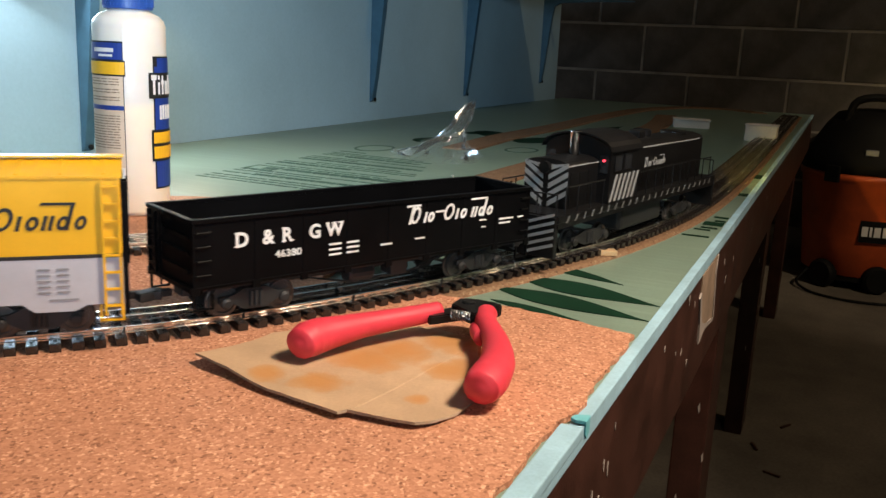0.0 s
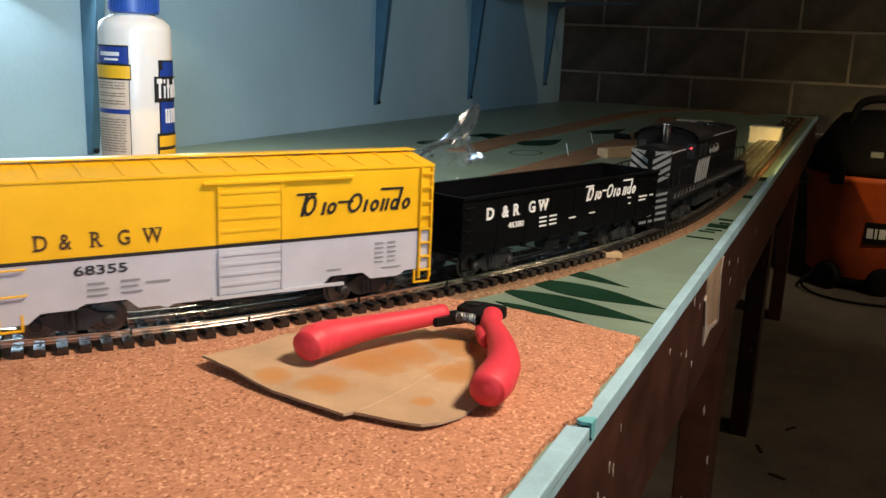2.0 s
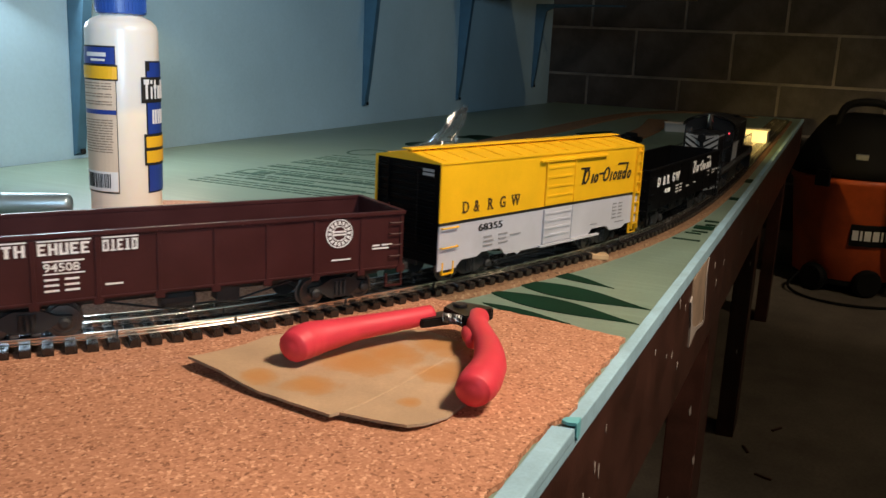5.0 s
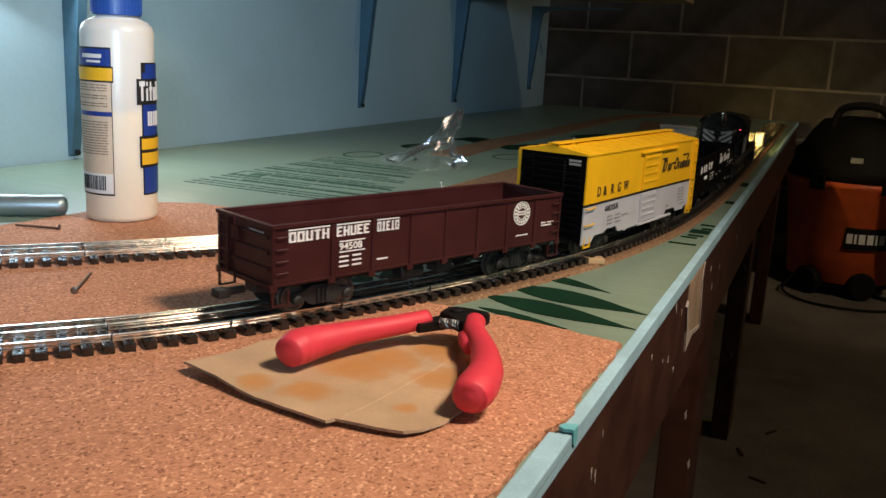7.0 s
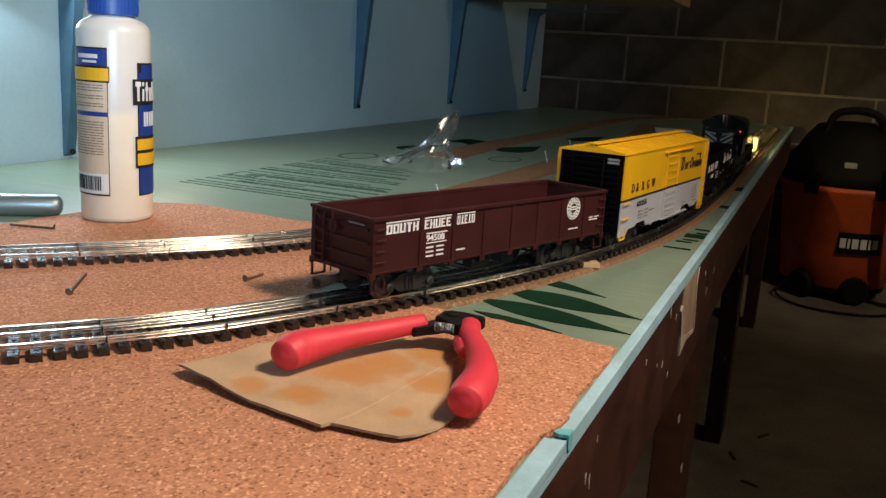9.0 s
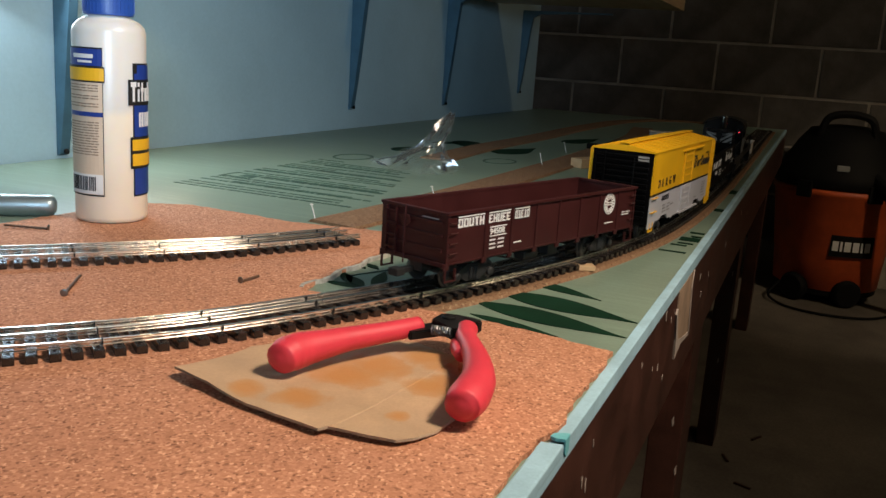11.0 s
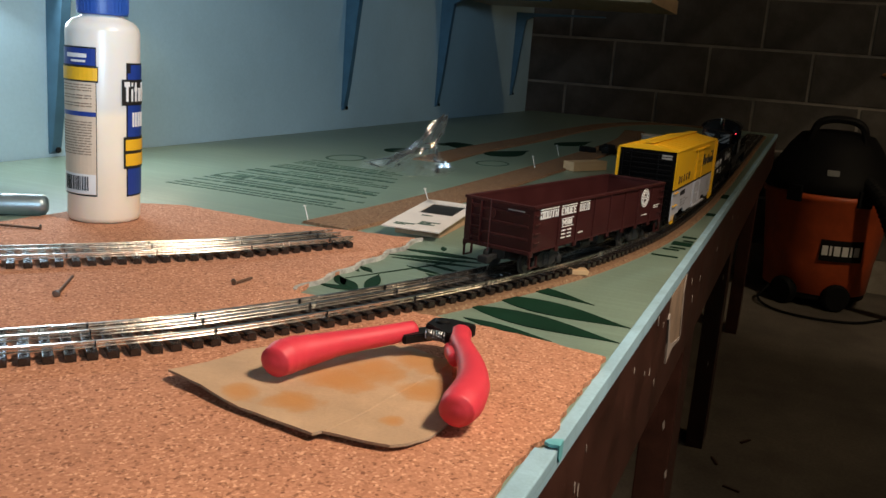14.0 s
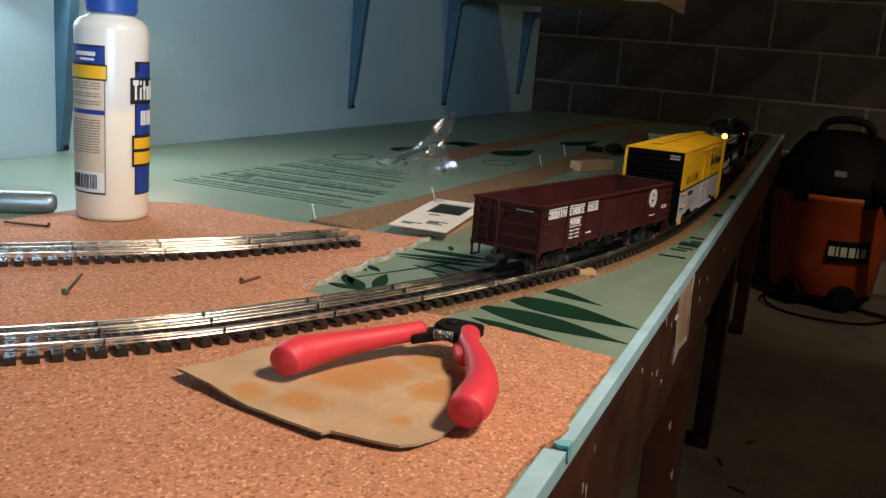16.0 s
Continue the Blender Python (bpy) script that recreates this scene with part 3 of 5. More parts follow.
def build_track(track, s0, s1, label, tie_step, part_range):
    root = thing("model_track", pose(0, 0, BASE), label, "model railway track", "tracks on the bench")
    tie_h = 0.0050
    rail_z = RAIL - BASE
    gauge = 0.0320
    for side in (-gauge / 2, gauge / 2 - 0.0125, gauge / 2):
        bm = bmesh.new()
        half = [(0.0016, tie_h), (0.0016, tie_h + 0.0005), (0.0004, tie_h + 0.0009), (0.0004, rail_z - 0.0016), (0.0009, rail_z - 0.0009), (0.0009, rail_z - 0.0002), (0.0008, rail_z)]
        profile = [(-w, z) for w, z in half] + [(w, z) for w, z in half[::-1]]
        n = int((s1 - s0) / 0.012)
        rings = [[bm.verts.new((*track.offset(s0 + (s1 - s0) * i / n, side + w), z)) for w, z in profile] for i in range(n + 1)]
        for a, c in zip(rings, rings[1:]):
            for k in range(len(profile)):
                j = (k + 1) % len(profile)
                bm.faces.new((a[k], a[j], c[j], c[k]))
        bm.faces.new(rings[0])
        bm.faces.new(rings[-1][::-1])
        part("rail", bm, "steel", root, "bright nickel rail")
    tie = boxed(-0.0030, 0.0030, -0.0240, 0.0240, 0, tie_h, 0.0005)
    for v in (-gauge / 2, gauge / 2 - 0.0125, gauge / 2):
        for w in (-0.0022, 0.0022):
            box(tie, -0.0010, 0.0010, v + w - 0.0004, v + w + 0.0004, tie_h - 0.0002, tie_h + 0.0006)
    me = bpy.data.meshes.new("tie")
    tie.to_mesh(me)
    tie.free()
    me.materials.append(M["tie"])
    rnd = random.Random(2)
    far = bmesh.new()
    s = s0 + 0.004
    while s < s1 - 0.003:
        p = track.at(s)
        m = pose(p[0], p[1], 0, 0, 0, math.degrees(track.heading(s)) + rnd.uniform(-1.5, 1.5))
        if part_range[0] < s < part_range[1]:
            ob = new("tie", me)
            ob.parent = root
            ob.matrix_basis = m
        else:
            before = len(far.verts)
            far.from_mesh(me)
            far.verts.ensure_lookup_table()
            bmesh.ops.transform(far, matrix=m, verts=far.verts[before:])
        s += tie_step
    if far.verts:
        tagged(part("far_ties", far, "tie", root), kind="stuff")
    else:
        far.free()
    # rail joints, as small dark plates on the rail sides
    for s in (0.045, 0.11, 0.185, 0.26):
        for side in (-gauge / 2, gauge / 2 - 0.0125, gauge / 2):
            x, y = track.offset(s, side)
            bm = boxed(-0.0004, 0.0004, -0.0014, 0.0014, tie_h, rail_z + 0.0001, m=pose(x, y, 0, 0, 0, math.degrees(track.heading(s))))
            part("rail_joint", bm, "black_metal", root, "dark rail joint")
    return root


MAIN = Track(LINE, (0.328, 0.381))
bm = bmesh.new()
strip(bm, MAIN, 0.225, 2.72, 0.0, 0.0320, 0.0, BASE - 0.0003, top=0.0295, step=0.01)
tagged(finish("cork_roadbed", bm, "roadbed"), "dark brown cork roadbed strip under the main track", "roadbed")
build_track(MAIN, -0.62, 2.66, "three-rail model track with black ties curving along the bench edge", 0.0108, (-0.20, 1.9))

SIDING = Track([(0.16, 0.90), (0.29, 0.715), (0.40, 0.597), (0.463, 0.537), (0.521, 0.487), (0.590, 0.435), (0.637, 0.408), (0.683, 0.384), (0.720, 0.366)], (0.463, 0.537))
build_track(SIDING, -0.45, 0.285, "short siding track of bright rails ending on the cork", 0.0108, (-0.2, 0.4))
bm = bmesh.new()
BACK = Track([(0.755, 0.428), (0.93, 0.412), (1.22, 0.402), (1.68, 0.398), (2.2, 0.41), (2.6, 0.46)], (0.755, 0.428))
strip(bm, BACK, 0.0, 1.9, 0.0, 0.030, 0.0, BASE, top=0.027)
tagged(finish("cork_roadbed", bm, "roadbed"), "loose brown cork roadbed strip crossing the foam", "roadbed")

bm = bmesh.new()
FAR_BAND = Track([(1.36, 0.578), (1.60, 0.590), (1.95, 0.585), (2.45, 0.588), (2.85, 0.56), (3.10, 0.47), (3.14, 0.36), (3.06, 0.25)], (1.36, 0.578))
strip(bm, FAR_BAND, 0.0, 2.1, 0.0, 0.030, 0.0, BASE, top=0.027)
tagged(finish("cork_roadbed", bm, "roadbed"), "curved brown cork roadbed strip at the far end of the bench", "roadbed")

# ---- shelf and brackets on the wall ----


def shelf():
    root = thing("wall_shelf", pose(0, 0, 0), "raw pine board shelf above the bench", "shelf")
    part("board", boxed(2.20, 2.62, 0.385, WALL - 0.004, 0.3365, 0.375, 0.002), "pine", root)
    return root


def bracket(x, tip):
    root = thing("shelf_bracket", pose(x, WALL - 0.001, 0), "dark blue painted steel shelf bracket on the wall", "bracket", "brackets under the shelf")
    bm = bmesh.new()
    prism(bm, [(-0.0, 0.335), (-0.0, tip), (-0.006, tip + 0.004), (-0.014, tip + 0.06), (-0.022, tip + 0.14), (-0.03, tip + 0.22), (-0.036, 0.312), (-0.06, 0.324), (-0.18, 0.3300), (-0.30, 0.332), (-0.30, 0.336)], -0.008, 0.008,
          Matrix(((0, 0, 1, 0), (1, 0, 0, 0), (0, 1, 0, 0), (0, 0, 0, 1))))
    part("arm", bm, "blue_dark", root)
    part("screw", lathe(bmesh.new(), [(0.004, 0), (0.004, 0.003), (0.002, 0.004)], 10, pose(0, -0.008, tip + 0.006, 90)), "black_metal", root)
    return root


shelf()
for x, tip in ((0.915, 0.004), (1.732, 0.041), (2.259, 0.036), (2.909, 0.059)):
    bracket(x, tip)

# ---- things on the bench ----


def arc_panel(bm, r, a0, a1, z0, z1, n=14, thick=0.0004):
    rings = []
    for i in range(n + 1):
        a = radians(a0 + (a1 - a0) * i / n)
        c, s = math.cos(a), math.sin(a)
        rings.append([bm.verts.new((q * c, q * s, z)) for q, z in ((r, z0), (r + thick, z0), (r + thick, z1), (r, z1))])
    for a, b in zip(rings, rings[1:]):
        for k in range(4):
            bm.faces.new((a[k], a[(k + 1) % 4], b[(k + 1) % 4], b[k]))
    bm.faces.new(rings[0])
    bm.faces.new(rings[-1][::-1])
    return bm


def glue_bottle():
    R = 0.0321
    root = thing("glue_bottle", pose(0.6362, 0.5997, BASE), "cream plastic glue bottle with blue cap and yellow and blue label", "bottle")
    prof = [(R - 0.004, 0), (R - 0.0012, 0.0012), (R, 0.005), (R, 0.172), (R - 0.0015, 0.177), (R - 0.006, 0.1815), (R - 0.014, 0.185), (0.0185, 0.187), (0.0185, 0.190)]
    part("body", lathe(bmesh.new(), prof, 64), "cream", root, "half-full cream bottle body", True)
    cap = bmesh.new()
    lathe(cap, [(0.0212, 0.1865), (0.0218, 0.1875), (0.0218, 0.203), (0.0195, 0.206), (0.011, 0.208), (0.010, 0.222), (0.006, 0.224)], 48)
    for i in range(40):
        a = 360 * i / 40
        box(cap, 0.0214, 0.0224, -0.0006, 0.0006, 0.189, 0.202, m=pose(0, 0, 0, 0, 0, a))
    part("cap", cap, "cap_blue", root, "ribbed blue screw cap")
    Rl = R + 0.0001
    front = 223.0

    def panel(name, a0, a1, z0, z1, material, lift=0.0, label=""):
        part(name, arc_panel(bmesh.new(), Rl + lift, front + a0, front + a1, z0, z1), material, root, label)
    # the small-print label
    panel("label_back", -105, -10, 0.0255, 0.158, "ink_black", 0, "black-edged label")
    panel("label_paper", -105, -11, 0.0270, 0.140, "label_cream", 0.0004)
    panel("label_band", -105, -11, 0.142, 0.1565, "label_blue", 0.0004, "blue band")
    panel("label_stripe", -105, -7, 0.1275, 0.1415, "ink_black", 0.0007)
    panel("label_stripe", -105, -8, 0.1290, 0.1400, "label_yellow", 0.0010, "yellow stripe")
    panel("label_band", -105, -11, 0.0975, 0.1015, "label_blue", 0.0007, "thin blue band")
    panel("bar_code_field", -105, -12, 0.0275, 0.0455, "label_white", 0.0007)
    bars = bmesh.new()
    rnd = random.Random(4)
    a = -72
    while a < -24:
        w = rnd.choice((1.0, 1.0, 1.8, 2.6))
        arc_panel(bars, Rl + 0.0010, front + a, front + a + w, 0.0305, 0.0435, 1)
        a += w + rnd.choice((1.2, 1.6, 2.4))
    part("bar_code", bars, "ink_black", root, "bar code")
    lines = bmesh.new()
    z = 0.1245
    while z > 0.062:
        if not 0.094 < z < 0.104:
            a = -95
            while a < -18:
                w = min(rnd.uniform(5, 13), -17 - a)
                arc_panel(lines, Rl + 0.0007, front + a, front + a + w, z, z + 0.0009, 3)
                a += w + rnd.uniform(1.2, 2.4)
        z -= 0.0024 if rnd.random() > 0.15 else 0.0045
    part("small_print", lines, "label_text", root, "illegible brown small print")
    bl = bmesh.new()
    for a, w, z in ((-62, 38, 0.1485), (-52, 26, 0.1445)):
        arc_panel(bl, Rl + 0.0010, front + a, front + a + w, z, z + 0.0035 if w > 30 else z + 0.002, 6)
    part("label_bar", bl, "label_white", root)
    # the front label, on the side turned to the room
    panel("front_label", 37, 125, 0.0250, 0.146, "ink_black", 0, "black-edged front label")
    bm = bmesh.new()
    arc_panel(bm, Rl + 0.0004, front + 39, front + 124, 0.0265, 0.137)
    arc_panel(bm, Rl + 0.0004, front + 45, front + 118, 0.137, 0.1445)
    part("front_label_field", bm, "label_blue", root, "dark blue label field")
    panel("name_plate", 28, 120, 0.1085, 0.1315, "ink_black", 0.0008)
    bm = bmesh.new()
    for a, w, z0, z1 in ((32, 10, 0.125, 0.1295), (35, 4, 0.112, 0.126), (45, 3.5, 0.112, 0.123), (45, 3.5, 0.1255, 0.129), (52, 7, 0.121, 0.1245), (53.5, 3.5, 0.112, 0.129), (62, 8, 0.112, 0.124), (73, 8, 0.112, 0.129), (84, 8, 0.112, 0.124)):
        arc_panel(bm, Rl + 0.0012, front + a, front + a + w, z0, z1, 4)
    part("name_letters", bm, "label_white", root, "white name shapes")
    bm = bmesh.new()
    for a, w in ((48, 4), (54, 5), (62, 5), (70, 5), (78, 6)):
        arc_panel(bm, Rl + 0.0008, front + a, front + a + w, 0.089, 0.102, 3)
    part("label_bar", bm, "label_white", root)
    panel("label_stripe", 31, 120, 0.0510, 0.0720 + 0.008, "ink_black", 0.0008)
    panel("label_stripe", 34, 120, 0.0675, 0.0775, "label_yellow", 0.0012)
    panel("label_stripe", 34, 120, 0.0535, 0.0645, "label_yellow", 0.0012)
    return root


glue_bottle()


def cardboard():
    root = thing("cardboard_scrap", pose(0, 0, BASE), "torn scrap of brown corrugated cardboard with glue stains", "cardboard")
    outline = [(0.345, 0.284), (0.335, 0.250), (0.329, 0.228), (0.3215, 0.184), (0.3265, 0.182), (0.3275, 0.165), (0.330, 0.149), (0.337, 0.1435), (0.351, 0.1385), (0.370, 0.137), (0.400, 0.146), (0.450, 0.168), (0.462, 0.20), (0.43, 0.258), (0.402, 0.276), (0.37, 0.279)]
    fold = (Vector((0.328, 0.181)), Vector((0.445, 0.168)))

    def lift(x, y):
        curl = 0.0045 * max(0, 1 - ((x - 0.335) ** 2 + (y - 0.278) ** 2) ** 0.5 / 0.05)
        front = 0.0022 * max(0, 1 - abs(x - 0.322) / 0.03)
        return 0.0008 + curl + front
    outline = ragged(outline, 0.008, 0.0006, 9)
    c = Vector((sum(q[0] for q in outline) / len(outline), sum(q[1] for q in outline) / len(outline)))
    bm = bmesh.new()
    rings = []
    for k in (0.0, 0.25, 0.5, 0.75, 1.0):
        ring = [Vector(q) * k + c * (1 - k) for q in outline] if k else [c]
        rings.append([(bm.verts.new((q.x, q.y, lift(q.x, q.y))), bm.verts.new((q.x, q.y, lift(q.x, q.y) + 0.0014))) for q in ring])
    n = len(outline)
    for i in range(n):
        j = (i + 1) % n
        for side in (0, 1):
            bm.faces.new((rings[0][0][side], rings[1][i][side], rings[1][j][side]))
            for a, b in zip(rings[1:], rings[2:]):
                bm.faces.new((a[i][side], b[i][side], b[j][side], a[j][side]))
        f = bm.faces.new((rings[-1][i][0], rings[-1][j][0], rings[-1][j][1], rings[-1][i][1]))
        f.material_index = 1
    part("sheet", bm, ["card", "card_edge"], root)
    bm = bmesh.new()
    points = [fold[0].lerp(fold[1], i / 8) for i in range(9)]
    sweep(bm, [(q.x, q.y, lift(q.x, q.y) + 0.0008) for q in points], 0.0009, 8)
    part("crease", bm, "card", root, "raised crease")
    return root


def stains():
    m, nt, bs = M["card"], M["card"].node_tree, M["card"].node_tree.nodes["Principled BSDF"]
    old = bs.inputs["Base Color"].links[0].from_socket
    where = nt.nodes.new("ShaderNodeTexCoord").outputs["Object"]

    def calc(op, a, b):
        node = nt.nodes.new("ShaderNodeMath")
        node.operation = op
        for socket, v in zip(node.inputs, (a, b)):
            if isinstance(v, (int, float)):
                socket.default_value = v
            else:
                nt.links.new(v, socket)
        return node.outputs[0]
    near = None
    for x, y, r in ((0.392, 0.210, 0.023), (0.414, 0.199, 0.022), (0.402, 0.163, 0.017), (0.440, 0.182, 0.022), (0.352, 0.212, 0.015), (0.357, 0.161, 0.007), (0.345, 0.240, 0.012)):
        far = nt.nodes.new("ShaderNodeVectorMath")
        far.operation = "DISTANCE"
        nt.links.new(where, far.inputs[0])
        far.inputs[1].default_value = (x, y, 0.003)
        d = calc("DIVIDE", far.outputs["Value"], r)
        near = d if near is None else calc("MINIMUM", near, d)
    blot = noise_tex(nt, coords(nt, (55, 70, 55)), 1.0, 3, 0.5)
    fac = ramp(nt, calc("ADD", near, calc("MULTIPLY", calc("SUBTRACT", blot, 0.5), 1.3)), [(0.30, (0.80, 0.80, 0.80)), (0.75, (0.48, 0.48, 0.48)), (1.15, (0, 0, 0))])
    nt.links.new(mix(nt, fac, old, (0.43, 0.185, 0.040)), bs.inputs["Base Color"])


stains()
cardboard()


def pliers():
    root = thing("flush_cutters", pose(0, 0, BASE + 0.0032), "open flush cutting pliers with red plastic grips", "pliers")

    def grip(points, radii, squash):
        path = curve_through([Vector(q) for q in points], 6)
        k = np.interp(np.linspace(0, 1, len(path)), np.linspace(0, 1, len(radii)), radii)
        bm = sweep(bmesh.new(), path, [float(v) for v in k], 14, squash)
        return bm
    a = grip([(0.3648, 0.2345, 0.0098), (0.3660, 0.2345, 0.0098), (0.3680, 0.2345, 0.0100), (0.375, 0.2343, 0.0106), (0.383, 0.2325, 0.0108), (0.393, 0.2275, 0.0112), (0.408, 0.2205, 0.0116), (0.424, 0.2115, 0.0118), (0.440, 0.2025, 0.0120), (0.454, 0.1955, 0.0124)],
             [0.0015, 0.0056, 0.0088, 0.0102, 0.0101, 0.0088, 0.0074, 0.0066, 0.0062, 0.0056], 0.95)
    part("grip", a, "red", root, "red moulded grip", True)
    b = grip([(0.3573, 0.1299, 0.0098), (0.3585, 0.1300, 0.0098), (0.3605, 0.1303, 0.0100), (0.368, 0.1308, 0.0104), (0.378, 0.1318, 0.0106), (0.394, 0.1350, 0.0110), (0.416, 0.1440, 0.0112), (0.436, 0.1550, 0.0116), (0.450, 0.1640, 0.0122), (0.462, 0.1680, 0.0128)],
             [0.0015, 0.0056, 0.0088, 0.0101, 0.0100, 0.0090, 0.0076, 0.0064, 0.0062, 0.0064], 0.95)
    part("grip", b, "red", root, "red moulded grip", True)
    part("grip_guard", grip([(0.430, 0.1580, 0.0085), (0.440, 0.1640, 0.0085), (0.448, 0.1690, 0.0085)], [0.0045, 0.0050, 0.0036], 0.9), "red", root, "red grip guard", True)
    bm = bmesh.new()
    prism(bm, [(0.4400, 0.1962), (0.4390, 0.1936), (0.4545, 0.1828), (0.466, 0.178), (0.472, 0.186), (0.460, 0.1935), (0.448, 0.1950)], 0.0075, 0.0128)
    bmesh.ops.bevel(bm, geom=bm.edges[:], offset=0.0008, segments=2, affect="EDGES")
    part("jaw", bm, "black_metal", root, "black steel jaw")
    bm = bmesh.new()
    prism(bm, [(0.448, 0.171), (0.455, 0.180), (0.460, 0.190), (0.473, 0.190), (0.477, 0.180), (0.4765, 0.169), (0.475, 0.1635), (0.472, 0.1630), (0.468, 0.167), (0.456, 0.166)], 0.0090, 0.0162)
    bmesh.ops.bevel(bm, geom=bm.edges[:], offset=0.0008, segments=2, affect="EDGES")
    part("jaw", bm, "black_metal", root, "black steel jaw")
    part("pivot", lathe(bmesh.new(), [(0.0045, 0.0165), (0.0045, 0.0182), (0.0035, 0.0188)], 16, pose(0.467, 0.182, -0.0010)), "black_metal", root)
    path = []
    for i in range(70):
        a = i * 0.72
        t = i / 69
        path.append((0.4490 + 0.002 * t + 0.0022 * math.cos(a), 0.1850 - 0.012 * t, 0.0130 + 0.0028 * math.sin(a)))
    part("spring", sweep(bmesh.new(), path, 0.0006, 5), "spring", root, "small coil spring")
    return root


pliers()


def metal_tube():
    root = thing("metal_tube", pose(0.618, 0.650, 0.0105, 0, 0, 127), "rounded brushed metal tube lying on the foam", "tube")
    bm = bmesh.new()
    lathe(bm, [(0.002, 0), (0.006, 0.0008), (0.009, 0.003), (0.0102, 0.007), (0.0102, 0.16), (0.008, 0.163)], 28, pose(0, 0, 0, 0, 90, 0))
    part("shell", bm, "dull_steel", root, "", True)


metal_tube()


def small_box():
    root = thing("paper_box", pose(0.836, 0.345, 0.0), "flattened white paper box with a black sheet in place of the opening's shade beside the track", "box")
    bm = boxed(-0.05, 0.05, -0.024, 0.024, 0.0, 0.010, 0.001, m=pose(0, 0, 0, 0, 0, 4))
    part("base", bm, "card", root)
    lid = bmesh.new()
    for x0, x1, y0, y1 in ((-0.072, 0.0, -0.03, 0.03), (0.0, 0.062, 0.018, 0.03), (0.05, 0.066, -0.03, 0.03), (0.0, 0.062, -0.03, -0.02)):
        box(lid, x0, x1, y0, y1, 0.0, 0.0012, m=pose(0, 0, 0.0132, 0, -3, 4))
    part("lid", lid, "white_box", root, "white paper lid")
    # a black sheet stands in for the shade inside the lid's hole
    part("opening", boxed(0.0, 0.05, -0.02, 0.018, 0.0, 0.0008, m=pose(0, 0, 0.0122, 0, -3, 4)), "ink_black", root, "black sheet in place of the opening's shade")
    bars = bmesh.new()
    for i, (x, y, w) in enumerate(((-0.06, 0.022, 0.012), (-0.055, 0.022, 0.02), (-0.045, 0.0, 0.012), (-0.04, 0.0, 0.02), (-0.05, 0.0, 0.017), (-0.012, 0.01, 0.012))):
        box(bars, x, x + 0.003, y - w, y, 0.0012, 0.0015, m=pose(0, 0, 0.0132, 0, -3, 4))
    part("print", bars, "print_soft", root, "small illegible print")


small_box()


def far_block(x, y, w, d, h, turn, label):
    root = thing("white_block", pose(x, y, 0, 0, 0, turn), label, "block", "white blocks on the far bench")
    part("body", boxed(-d / 2, d / 2, -w / 2, w / 2, 0, h, 0.001), "white_box", root)
    part("top_flap", boxed(-d / 2 - 0.003, d / 2 + 0.002, -w / 2 - 0.002, w / 2 + 0.002, h + 0.0004, h + 0.003, 0.0006), "white_box", root)


far_block(2.02, 0.150, 0.064, 0.05, 0.032, 0, "small white carton standing across the track's end")
far_block(2.25, 0.335, 0.085, 0.06, 0.018, 12, "small white carton lying on the foam")
root = thing("wood_offcut", pose(1.51, 0.345, 0.0, 0, 0, -26), "short pale pine offcut on the foam", "wood offcut")
part("stick", boxed(-0.045, 0.045, -0.012, 0.012, 0, 0.016, 0.0008), "pine", root)
root = thing("wood_chip", pose(0.727, 0.1625, BASE - 0.0003, 0, 0, -62), "small pale wood wedge beside the ties", "wood chip")
part("wedge", boxed(-0.008, 0.008, -0.006, 0.006, 0, 0.0042, 0.0006), "pine", root)


def junk():
    root = thing("black_clutter", pose(1.83, 0.385, 0.0), "small heap of black plastic parts on the foam", "plastic parts")
    rnd = random.Random(8)
    for i in range(6):
        bm = boxed(-0.012, 0.012, -0.009, 0.009, 0, 0.012, 0.003, m=pose(rnd.uniform(-0.03, 0.03), rnd.uniform(-0.035, 0.035), rnd.uniform(0, 0.012), 0, 0, rnd.uniform(0, 180)))
        part("piece", bm, "vac_black", root)


junk()


def pin(x, y, z, dx, dy, h, label="bright steel pin standing in the cork"):
    root = thing("track_pin", pose(x, y, z), label, "pin", "pins in the cork")
    part("shaft", sweep(bmesh.new(), [(0, 0, -0.001), (dx, dy, h)], 0.0006, 6), "pin", root)
    part("head", lathe(bmesh.new(), [(0.0018, 0), (0.0020, 0.0005), (0.0012, 0.001)], 10, pose(dx, dy, h)), "pin", root)


pin(0.768, 0.456, BASE, -0.001, 0.004, 0.013)
pin(0.980, 0.414, BASE, 0.002, 0.006, 0.012)
pin(1.432, 0.413, BASE, 0.002, 0.006, 0.018)
pin(1.680, 0.439, BASE, 0.002, 0.006, 0.018)


def loose_nail(x, y, x1, y1, label):
    root = thing("loose_nail", pose(x, y, BASE), label, "nail", "nails lying on the cork")
    part("shaft", sweep(bmesh.new(), [(0, 0, 0.0012), (x1 - x, y1 - y, 0.0022)], 0.0011, 8), "rust", root)
    part("head", lathe(bmesh.new(), [(0.0024, 0), (0.0026, 0.0006), (0.0016, 0.0010)], 12, look((0, 0, 0.0024), (x1 - x, y1 - y, 0.0024))), "spring", root)


loose_nail(0.421, 0.438, 0.459, 0.462, "dark nail lying on the cork sheet")
loose_nail(0.516, 0.366, 0.534, 0.363, "short dark brad lying on the cork sheet")
loose_nail(0.56, 0.60, 0.545, 0.635, "dark nail lying by the bottle")


